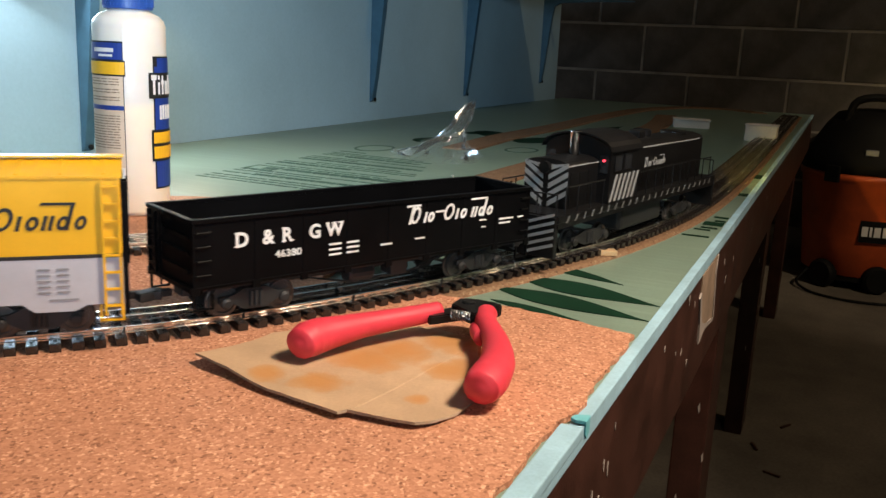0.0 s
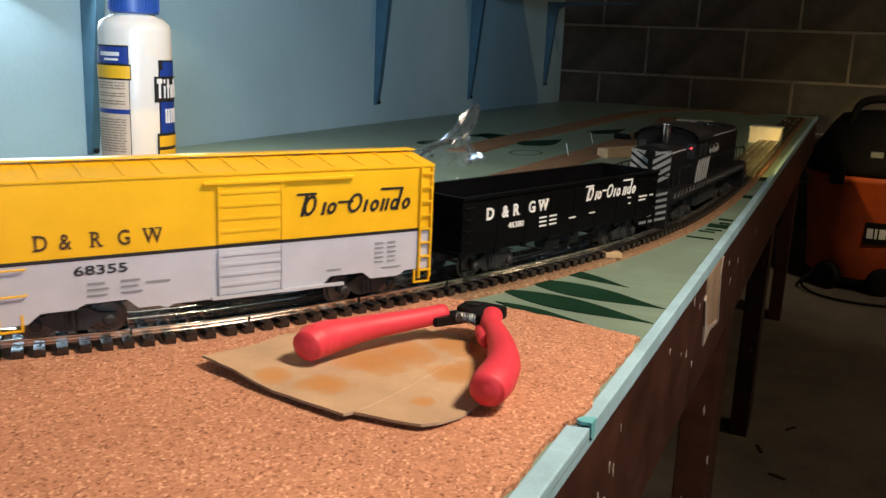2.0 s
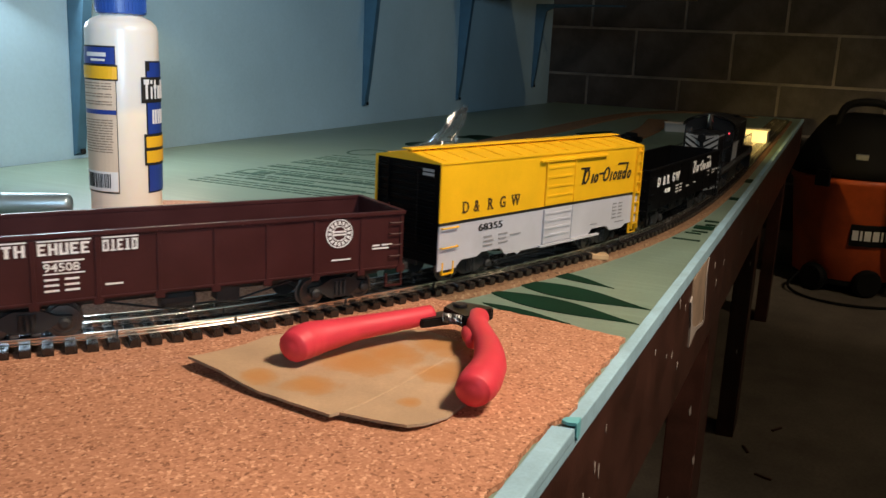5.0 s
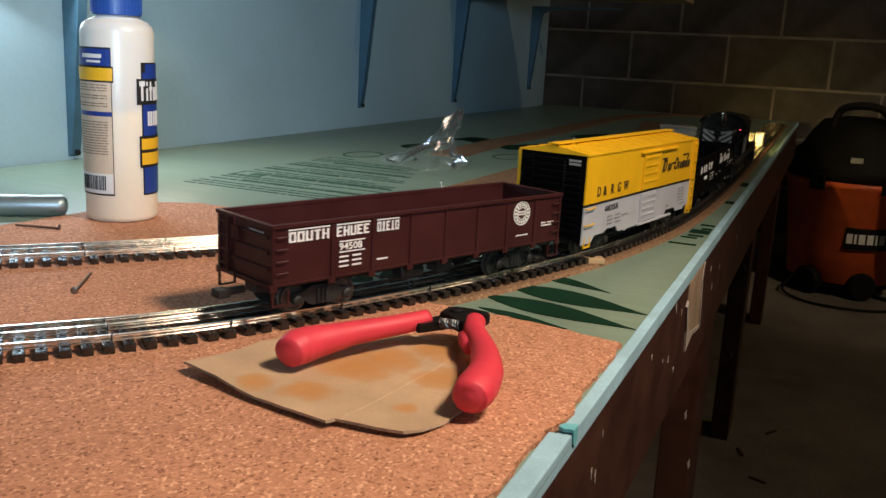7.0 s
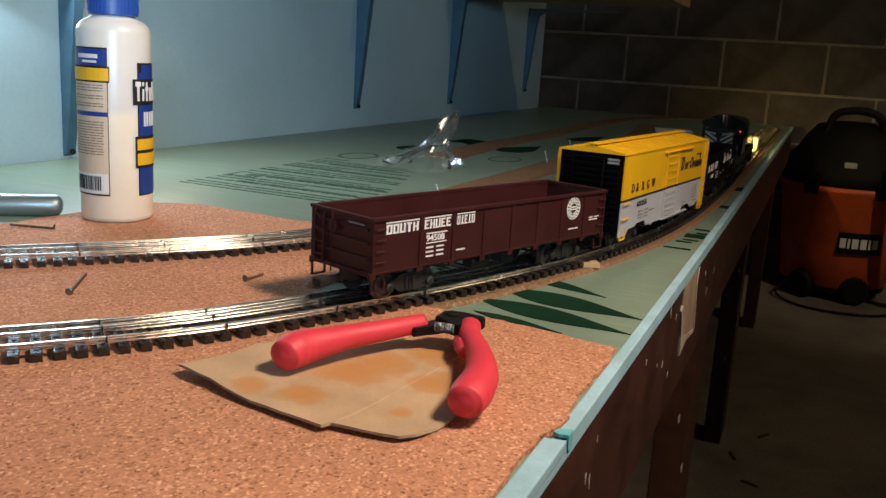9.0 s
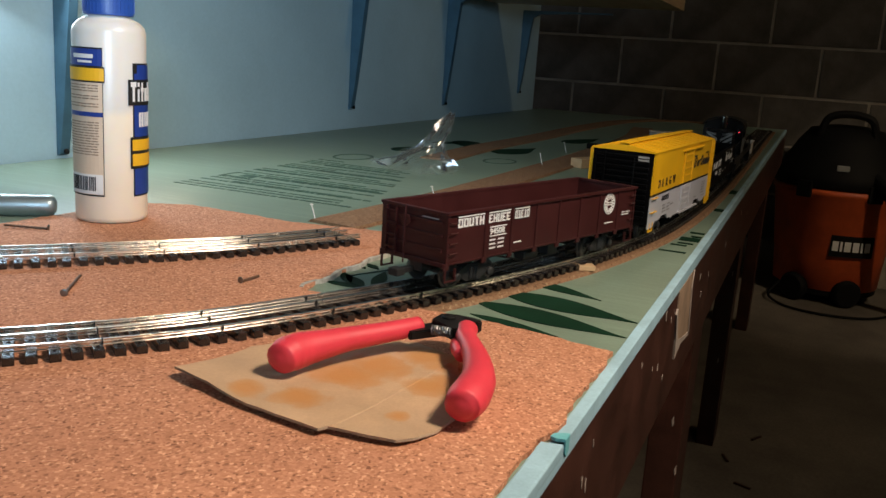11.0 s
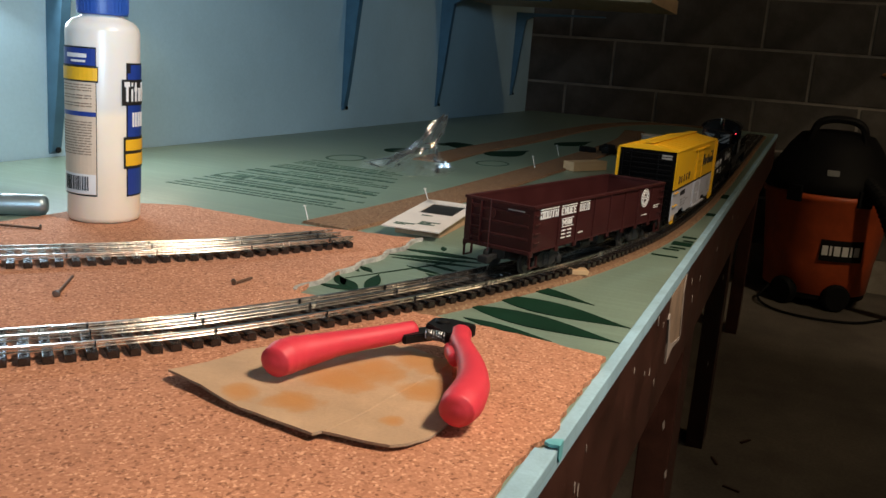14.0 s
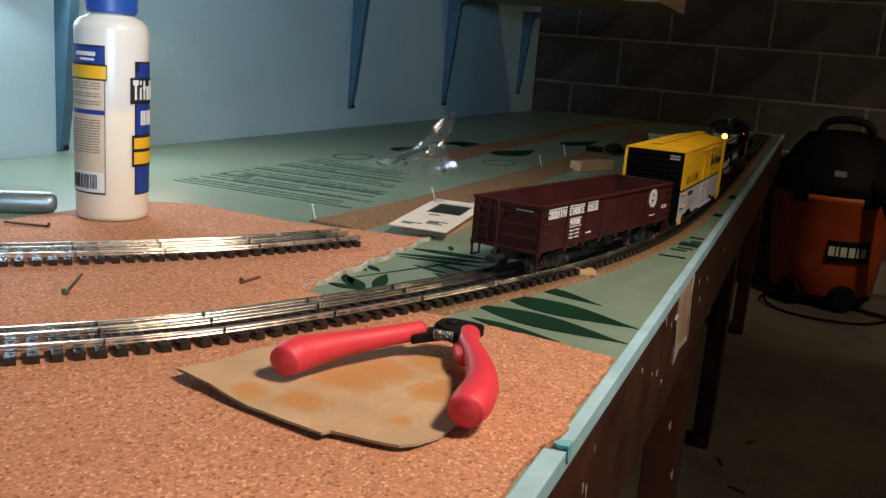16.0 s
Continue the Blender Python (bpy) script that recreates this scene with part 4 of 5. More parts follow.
def plastic_bag():
    """Crumpled clear film: a heap of facets with a twisted peak."""
    rnd = random.Random(21)
    bm = bmesh.new()
    rings = []
    levels = [(0.085, 0.0), (0.088, 0.006), (0.075, 0.014), (0.045, 0.022), (0.026, 0.034), (0.021, 0.048), (0.017, 0.060), (0.013, 0.074), (0.006, 0.082)]
    for k, (r, z) in enumerate(levels):
        cx, cy = -0.03 + 0.012 * k, 0.02 - 0.003 * k
        n = 30
        rings.append([bm.verts.new((cx + r * rnd.uniform(0.45, 0.95) * math.cos(2 * math.pi * i / n) * 0.75, cy + r * rnd.uniform(0.45, 0.95) * math.sin(2 * math.pi * i / n),
                                    max(0.0005, z + rnd.uniform(-0.009, 0.009) * (k > 0)))) for i in range(n)])
    for a, b in zip(rings, rings[1:]):
        for i in range(30):
            j = (i + 1) % 30
            bm.faces.new((a[i], a[j], b[j]))
            bm.faces.new((a[i], b[j], b[i]))
    root = thing("plastic_bag", pose(1.24, 0.535, 0.0), "crumpled clear plastic bag with a twisted top", "plastic bag")
    ob = part("film", bm, "film", root)
    mod = ob.modifiers.new("thick", "SOLIDIFY")
    mod.thickness = 0.0004
    ob.visible_shadow = False


plastic_bag()


def tape():
    bm = bmesh.new()
    prism(bm, [(0.386, EDGE - 0.0008), (0.378, EDGE - 0.0008), (0.377, 0.0885), (0.379, 0.0915), (0.383, 0.0905)], 0.0018, 0.0034)
    prism(bm, [(0.379, -0.004), (0.378, 0.003), (0.386, 0.003), (0.386, -0.005), (0.382, -0.007)], 0, 0.0008, pose(0, EDGE - 0.0004, 0, 90))
    tagged(finish("masking_tape", bm, "tape"), "small torn piece of turquoise tape over the edge", "tape")


M["tape"] = paint("turquoise_tape", (0.16, 0.50, 0.56), 0.5, amount=0.1)
tape()


def vacuum():
    root = thing("shop_vacuum", pose(3.68, -0.118, FLOOR), "orange and black wet and dry shop vacuum on the floor", "vacuum cleaner")
    bm = lathe(bmesh.new(), [(0.180, 0.050), (0.190, 0.055), (0.200, 0.18), (0.203, 0.185), (0.228, 0.405), (0.236, 0.412), (0.236, 0.430), (0.220, 0.436)], 48)
    part("drum", bm, "orange", root, "orange plastic drum", True)
    part("base_ring", lathe(bmesh.new(), [(0.180, 0.03), (0.186, 0.035), (0.186, 0.058), (0.172, 0.064)], 40), "vac_black", root)
    bm = lathe(bmesh.new(), [(0.232, 0.434), (0.240, 0.442), (0.236, 0.48), (0.205, 0.53), (0.165, 0.60), (0.13, 0.645), (0.06, 0.66)], 40)
    part("motor_head", bm, "vac_black", root, "black motor head", True)
    for a in (150, 210, 330, 30):
        part("latch", boxed(0.232, 0.246, -0.028, 0.028, 0.40, 0.46, 0.004, m=pose(0, 0, 0, 0, 0, a)), "vac_black", root, "black drum latch")
    part("handle", sweep(bmesh.new(), curve_through([(-0.10, 0.10, 0.58), (-0.11, 0.07, 0.69), (-0.11, -0.07, 0.69), (-0.10, -0.10, 0.58)], 6), 0.014, 8), "vac_black", root)
    for a in (147, 203, 30, 320):
        part("caster", lathe(bmesh.new(), [(0.044, -0.022), (0.052, -0.012), (0.052, 0.012), (0.044, 0.022)], 22, pose(0.195 * math.cos(radians(a)), 0.195 * math.sin(radians(a)), 0.052, 90, 0, a + 90)), "vac_black", root)
    part("badge", arc_panel(bmesh.new(), 0.2095, 179, 222, 0.192, 0.272, 12, 0.004), "vac_black", root, "black badge")
    for a, w in ((181, 5.5), (188, 2.2), (192, 6), (200, 6), (208, 2.2), (212, 6)):
        part("badge_bar", arc_panel(bmesh.new(), 0.2140, a, a + w, 0.214, 0.250, 4, 0.001), "label_white", root, "pale badge bar")
    hose = curve_through([(-0.12, -0.10, 0.50), (-0.25, -0.16, 0.45), (-0.29, -0.26, 0.25), (-0.2, -0.36, 0.05), (0.0, -0.42, 0.034)], 26)
    part("hose", sweep(bmesh.new(), hose, [0.026 if i % 2 else 0.030 for i in range(len(hose))], 12), "vac_black", root, "black ribbed hose")
    part("switch", boxed(-0.226, -0.200, -0.020, 0.022, 0.505, 0.525, 0.003), "silver", root, "pale switch plate")
    # the cable lies in a loose loop before the drum
    cable = curve_through([(-0.16, 0.16, 0.06), (-0.22, 0.19, 0.02), (-0.30, 0.14, 0.006), (-0.36, 0.02, 0.006), (-0.33, -0.14, 0.006), (-0.22, -0.24, 0.006)], 10)
    part("cable", sweep(bmesh.new(), cable, 0.005, 8), "vac_black", root, "black power cable")


vacuum()


def wall_handle():
    # an orange handle, its place along the wall made up
    root = thing("wood_handle", pose(BLOCKS - 0.012, -0.245, 0.230), "short orange-brown wooden handle set against the block wall", "wooden rail")
    part("stick", sweep(bmesh.new(), [(0, 0, 0), (0, -0.02, 0), (0, -0.6, 0.0)], [0.004, 0.011, 0.012], 10), "orange_wood", root)


M["orange_wood"] = wood_material("orange_wood", (0.34, 0.13, 0.04), (0.50, 0.22, 0.08))
wall_handle()


def debris(x, y, turn):
    root = thing("wood_splinter", pose(x, y, FLOOR, 0, 0, turn), "small dark splinter lying on the concrete floor", "splinter", "splinters on the floor")
    part("sliver", boxed(-0.018, 0.018, -0.003, 0.003, 0, 0.004, 0.001), "brown", root)


for x, y, turn in ((1.90, 0.075, 20), (1.78, 0.03, 70), (2.05, 0.02, -30)):
    debris(x, y, turn)

# ---- train ----
# Cars: x forward, y to the left, z up from the rail tops.
LOW, BOXTOP = 0.016, 0.086


def truck(parent, x, gauge=0.032, wheel_r=0.0088, base=0.018, kind="truck"):
    root = part(kind, boxed(-0.004, 0.004, -0.018, 0.018, 0.008, 0.0145, 0.001), "truck", parent, "grey-black four-wheel truck")
    root.location = (x, 0, 0)
    for side in (-1, 1):
        bm = bmesh.new()
        y = side * 0.0215
        prof = [(-base - 0.004, 0.0095), (-base - 0.004, 0.0125), (-base + 0.004, 0.0132), (-0.007, 0.0165), (0.007, 0.0165), (base - 0.004, 0.0132), (base + 0.004, 0.0125), (base + 0.004, 0.0095), (base - 0.004, 0.0085),
                (0.007, 0.0042), (-0.007, 0.0042), (-base + 0.004, 0.0085)]
        prism(bm, prof, -0.0014, 0.0014, pose(0, y, 0, 90))
        for xx in (-base, base):
            lathe(bm, [(0.0034, 0), (0.0034, 0.0022), (0.002, 0.003)], 12, pose(xx, y + side * 0.001, wheel_r, -90 * side))
        for xx in (-0.003, 0, 0.003):
            lathe(bm, [(0.0013, -0.0045), (0.0013, 0.0045)], 8, pose(xx, y + side * 0.0018, 0.0105))
        part("side_frame", bm, "truck", root)
    sets = []
    for xx in (-base, base):
        bm = bmesh.new()
        for side in (-1, 1):
            prof = [(wheel_r + 0.0012, 0), (wheel_r + 0.0012, 0.0010), (wheel_r, 0.0014), (wheel_r - 0.0002, 0.0042), (wheel_r - 0.002, 0.0044), (wheel_r - 0.0022, 0.0032), (0.003, 0.0034), (0.0028, 0.0046)]
            lathe(bm, prof, 24, pose(0, side * (gauge / 2 - 0.0016), 0, -90 * side))
        lathe(bm, [(0.0013, -gauge / 2 - 0.004), (0.0013, gauge / 2 + 0.004)], 8, pose(0, 0, 0, 90))
        ob = part("wheelset", bm, "wheel", root)
        ob.location = (xx, 0, wheel_r)
        sets.append(ob)
    return root, sets


def coupler(parent, x, way):
    bm = bmesh.new()
    box(bm, min(0, way * 0.016), max(0, way * 0.016), -0.0022, 0.0022, 0.0125, 0.0165, 0.0005)
    box(bm, min(way * 0.012, way * 0.020), max(way * 0.012, way * 0.020), -0.005, 0.004, 0.0118, 0.0172, 0.001)
    ob = part("coupler", bm, "truck", parent)
    ob.location = (x, 0, 0)


def slanted_mark(bm, m, glyphs, size):
    """A flowing name drawn as plain slanted shapes: bars, ovals and wings; each: x, width, height, kind."""
    t, k = 0.15 * size, 0.28
    for x, w, h, kind in glyphs:
        x, w, h = x * size, w * size, h * size
        if kind == "bar":
            prism(bm, [(x, 0), (x + w, 0), (x + w + k * h, h), (x + k * h, h)], 0, 0.0004, m)
        elif kind == "oval":
            n = 14
            rim = [[(x + w / 2 + (w / 2 - d) * math.cos(2 * math.pi * i / n) + k * (h / 2 + (h / 2 - d) * math.sin(2 * math.pi * i / n)), h / 2 + (h / 2 - d) * math.sin(2 * math.pi * i / n)) for i in range(n)] for d in (0, t)]
            for i in range(n):
                j = (i + 1) % n
                prism(bm, [rim[0][i], rim[0][j], rim[1][j], rim[1][i]], 0, 0.0004, m)
        elif kind == "wing":
            prism(bm, [(x + k * h, h), (x + w + k * h, h), (x + w + k * h, h + 0.75 * t), (x + k * h + 0.05 * size, h + 0.75 * t)], 0, 0.0004, m)


FLOW = [(0.0, 0.17, 1.0, "bar"), (0.06, 0.66, 1.0, "oval"), (-0.45, 1.05, 1.0, "wing"), (1.08, 0.16, 0.62, "bar"), (1.34, 0.50, 0.60, "oval"), (1.85, 0.85, 0.52, "wing"), (2.42, 0.78, 0.98, "oval"), (3.36, 0.16, 0.62, "bar"),
        (3.70, 0.50, 0.60, "oval"), (4.32, 0.16, 0.62, "bar"), (4.58, 0.16, 0.62, "bar"), (4.86, 0.48, 0.60, "oval"), (5.22, 0.16, 1.05, "bar"), (4.05, 1.35, 1.05, "wing"), (5.54, 0.48, 0.60, "oval")]


def serif_letter(bm, letter, size, m, stretch=1.0, bold=0.0):
    """A capital with short slab feet."""
    text_into(bm, letter, size, m, stretch, bold=bold)
    cap, f = 0.70 * size, 0.055 * size
    feet = {"D": ((-0.02, 0.24, 0), (-0.02, 0.24, 1)), "R": ((-0.02, 0.26, 0), (0.44, 0.70, 0), (-0.02, 0.24, 1)), "W": ((-0.04, 0.20, 1), (0.30, 0.54, 1), (0.66, 0.90, 1)), "G": ((0.42, 0.70, 0.42),)}
    for x0, x1, up in feet.get(letter, ()):
        z = up * (cap - f)
        prism(bm, [(x0 * size * stretch, z), (x1 * size * stretch, z), (x1 * size * stretch, z + f), (x0 * size * stretch, z + f)], 0, 0.00035, m)


def side_place(x, y, z):
    return pose(x, -y, z, 90)


def other_side(x, y, z):
    return pose(x, y, z, 90, 0, 180)


def data_bars(bm, place, rows):
    for x, z, w, h in rows:
        prism(bm, [(x, z), (x + w, z), (x + w, z + h), (x, z + h)], 0, 0.0003, place)


def ladder(parent, x, y, z0, z1, material, rungs=7, width=0.008, axis="x"):
    bm = bmesh.new()
    s = 1 if y > 0 else -1
    for k in (-width / 2, width / 2):
        if axis == "x":
            box(bm, x + k - 0.0006, x + k + 0.0006, y, y + s * 0.0022, z0, z1)
        else:
            box(bm, x, x + 0.0022 * (1 if x > 0 else -1), y + k - 0.0006, y + k + 0.0006, z0, z1)
    for i in range(rungs):
        z = z0 + (z1 - z0) * (i + 0.6) / rungs
        if axis == "x":
            box(bm, x - width / 2, x + width / 2, y + s * 0.0008, y + s * 0.0022, z - 0.0006, z + 0.0006)
        else:
            box(bm, x + 0.0008 * (1 if x > 0 else -1), x + 0.0022 * (1 if x > 0 else -1), y - width / 2, y + width / 2, z - 0.0006, z + 0.0006)
    part("ladder", bm, material, parent)


def step(parent, x, y, material):
    s = 1 if y > 0 else -1
    bm = bmesh.new()
    box(bm, x - 0.006, x - 0.0048, y, y + s * 0.0015, 0.0105, 0.0185)
    box(bm, x + 0.0048, x + 0.006, y, y + s * 0.0015, 0.0105, 0.0185)
    box(bm, x - 0.006, x + 0.006, y, y + s * 0.0015, 0.0097, 0.0107)
    part("step", bm, material, parent)


def underframe(parent, half, material="truck"):
    bm = bmesh.new()
    box(bm, -half, half, -0.006, 0.006, 0.012, 0.020, 0.0008)
    box(bm, -half + 0.004, half - 0.004, -0.026, 0.026, 0.0195, 0.0225)
    part("underframe", bm, material, parent)
    bm = bmesh.new()
    lathe(bm, [(0.005, 0), (0.006, 0.002), (0.006, 0.018), (0.005, 0.02)], 14, pose(-0.02, -0.014, 0.013, 0, 90))
    box(bm, 0.012, 0.026, -0.02, -0.008, 0.0095, 0.0185, 0.001)
    sweep(bm, [(-0.055, -0.018, 0.017), (-0.02, -0.018, 0.009), (0.025, -0.018, 0.009), (0.06, -0.018, 0.017)], 0.0007, 6)
    part("brake_gear", bm, "truck", parent)


def boxcar():
    root = thing("boxcar", pose(0, 0, RAIL), "yellow and grey model boxcar with black ends and a road name", "model boxcar", "train cars")
    L, Wd = 0.129, 0.0308
    band = 0.0440
    for side in (-1, 1):
        # sides with a stepped lower edge
        low = [(-L, 0.017), (-L, LOW - 0.003), (-L + 0.018, LOW - 0.003), (-L + 0.024, LOW + 0.002), (-0.088, LOW + 0.002), (-0.083, LOW + 0.0045), (-0.062, LOW + 0.0045), (-0.056, LOW - 0.001), (-0.045, LOW - 0.001), (-0.041, LOW - 0.003),
               (-0.037, LOW - 0.001), (0.010, LOW - 0.001), (0.045, LOW - 0.001), (0.052, LOW - 0.001), (0.058, LOW + 0.0045), (0.080, LOW + 0.0045), (0.086, LOW), (L - 0.024, LOW), (L - 0.018, LOW + 0.003), (L, LOW + 0.003)]
        bm = bmesh.new()
        prism(bm, low + [(L, band), (-L, band)], -0.0012, 0, pose(0, side * Wd, 0, 90) if side < 0 else pose(0, side * Wd - 0.0012, 0, 90))
        part("lower_side", bm, "grey", root, "grey lower side")
        bm = bmesh.new()
        y0, y1 = sorted((side * Wd, side * (Wd - 0.0012)))
        box(bm, -L, L, y0, y1, band + 0.002, BOXTOP)
        part("upper_side", bm, "yellow", root, "yellow upper side")
        ys = sorted((side * (Wd + 0.0002), side * (Wd - 0.0012)))
        part("stripe", boxed(-L, L, ys[0], ys[1], band, band + 0.002), "ink_black", root, "thin black stripe")
        # sliding door
        ys = sorted((side * Wd, side * (Wd + 0.0010)))
        for z0, z1, mt in ((LOW + 0.001, band - 0.0003, "grey"), (band + 0.0025, BOXTOP - 0.006, "yellow")):
            bm = boxed(-0.012, 0.027, ys[0], ys[1], z0, z1, 0.0005)
            n = 4
            for i in range(1, n + 1):
                z = z0 + (z1 - z0) * i / (n + 0.6)
                yr = sorted((side * (Wd + 0.0010), side * (Wd + 0.0016)))
                part("door_rib", boxed(-0.010, 0.025, yr[0], yr[1], z - 0.0008, z + 0.0008), mt, root)
            for x in (-0.012, 0.0255):
                yr = sorted((side * (Wd + 0.0010), side * (Wd + 0.0018)))
                box(bm, x, x + 0.0015, yr[0], yr[1], z0, z1)
            part("door_panel", bm, mt, root, "ribbed sliding door panel")
        ys = sorted((side * Wd, side * (Wd + 0.0026)))
        part("door_rail", boxed(-0.02, 0.072, ys[0], ys[1], BOXTOP - 0.0055, BOXTOP - 0.0042), "yellow", root)
        part("door_rail", boxed(-0.016, 0.066, ys[0], ys[1], LOW - 0.0012, LOW + 0.0004), "grey", root)
        ladder(root, -side * (L - 0.005), side * Wd, 0.013, BOXTOP - 0.001, "yellow", 8)
        for x in (side * (L - 0.010), ):
            bm = bmesh.new()
            for z in (0.029, 0.0425):
                sweep(bm, [(x - 0.008, side * Wd, z), (x - 0.008, side * (Wd + 0.002), z), (x + 0.008, side * (Wd + 0.002), z), (x + 0.008, side * Wd, z)], 0.0006, 6)
            part("grab_iron", bm, "yellow", root)
        step(root, -L + 0.010, side * (Wd - 0.001), "yellow")
        step(root, L - 0.006, side * (Wd - 0.001), "yellow")
    for way in (-1, 1):
        bm = bmesh.new()
        xs = sorted((way * L, way * (L - 0.002)))
        prism(bm, [(-Wd + 0.001, LOW + 0.001), (Wd - 0.001, LOW + 0.001), (Wd - 0.001, BOXTOP), (0, BOXTOP + 0.0048), (-Wd + 0.001, BOXTOP)], xs[0], xs[1], Matrix(((0, 0, 1, 0), (1, 0, 0, 0), (0, 1, 0, 0), (0, 0, 0, 1))))
        for i in range(12):
            z = LOW + 0.006 + i * 0.0052
            xr = sorted((way * L, way * (L + 0.0012)))
            part("end_rib", boxed(xr[0], xr[1], -Wd + 0.005, Wd - 0.005, z, z + 0.0026, 0.0008), "black", root)
        part("end_wall", bm, "black", root, "ribbed black end")
        ladder(root, way * (L + 0.0005), 0.022 * way * -1, 0.012, BOXTOP - 0.003, "black", 8, 0.009, "y")
        bm = bmesh.new()
        for z, h in ((0.0800, 0.0018), (0.0772, 0.0018)):
            box(bm, *sorted((way * (L + 0.0012), way * (L + 0.0016))), -0.0255 if way < 0 else 0.015, -0.015 if way < 0 else 0.0255, z, z + h)
        part("end_number_bars", bm, "silver", root, "small pale number bars")
    # roof of pressed panels with a running board
    bm = bmesh.new()
    prism(bm, [(-Wd - 0.0008, BOXTOP - 0.0006), (Wd + 0.0008, BOXTOP - 0.0006), (Wd + 0.0008, BOXTOP + 0.0006), (0, BOXTOP + 0.0056), (-Wd - 0.0008, BOXTOP + 0.0006)], -L - 0.001, L + 0.001, Matrix(((0, 0, 1, 0), (1, 0, 0, 0), (0, 1, 0, 0), (0, 0, 0, 1))))
    part("roof", bm, "yellow", root, "yellow panelled roof")
    slope = math.degrees(math.atan2(0.0050, Wd))
    for side in (-1, 1):
        for i in range(13):
            x = -L + 0.008 + i * (2 * L - 0.016) / 12
            rib = boxed(x - 0.0008, x + 0.0008, 0, 0.029, -0.0003, 0.0006, m=pose(0, 0, BOXTOP + 0.0056, 0, 0, 0) @ (pose(0, 0, 0, -slope) if side > 0 else pose(0, 0, 0, slope) @ Matrix.Diagonal((1, -1, 1, 1))))
            part("roof_rib", rib, "yellow", root)
    part("running_board", boxed(-L - 0.002, L + 0.002, -0.0048, 0.0048, BOXTOP + 0.0064, BOXTOP + 0.0074, 0.0003), "yellow", root, "yellow roof walkway")
    for way in (-1, 1):
        part("brake_staff", sweep(bmesh.new(), [(way * (L + 0.003), 0.012 * way, 0.03), (way * (L + 0.003), 0.012 * way, BOXTOP - 0.006)], 0.0006, 6), "black", root)
    # lettering
    for place in (side_place, other_side):
        bm = bmesh.new()
        y = Wd + 0.0002
        for letter, x in (("D", -0.1066), ("&", -0.0945), ("R", -0.0795), ("G", -0.0660), ("W", -0.0525)):
            serif_letter(bm, letter, 0.0116, place(x, y, 0.0508), 0.82, 0.0001)
        part("lettering", bm, "ink", root, "brown road initials")
        bm = bmesh.new()
        slanted_mark(bm, place(0.0375, y, 0.0590), FLOW, 0.0123)
        part("road_name", bm, "ink_black", root, "black slanted road name shapes")
        bm = bmesh.new()
        text_into(bm, "68355", 0.0070, place(-0.0885, y, 0.0362), 1.58, bold=0.00008)
        part("car_number", bm, "ink_black", root, "black car number")
        bm = bmesh.new()
        data_bars(bm, place(0, y, 0), [(-0.082 + 0.017 * (i % 2), 0.0305 - 0.0032 * (i // 2), 0.009 + 0.001 * (i % 3), 0.0013) for i in range(6)] + [(-0.052, 0.0285, 0.013, 0.0012), (0.055, 0.024, 0.010, 0.001)]
                  + [(0.088 + 0.009 * (i % 2), 0.0380 - 0.003 * (i // 2), 0.006, 0.0011) for i in range(10)] + [(0.093, 0.022, 0.014, 0.001)])
        tagged(part("data_bars", bm, "data_grey", root, "small illegible data printing"), kind="stuff")
    underframe(root, L - 0.004)
    coupler(root, -L, -1), coupler(root, L, 1)
    return root, [truck(root, -0.085), truck(root, 0.085)]


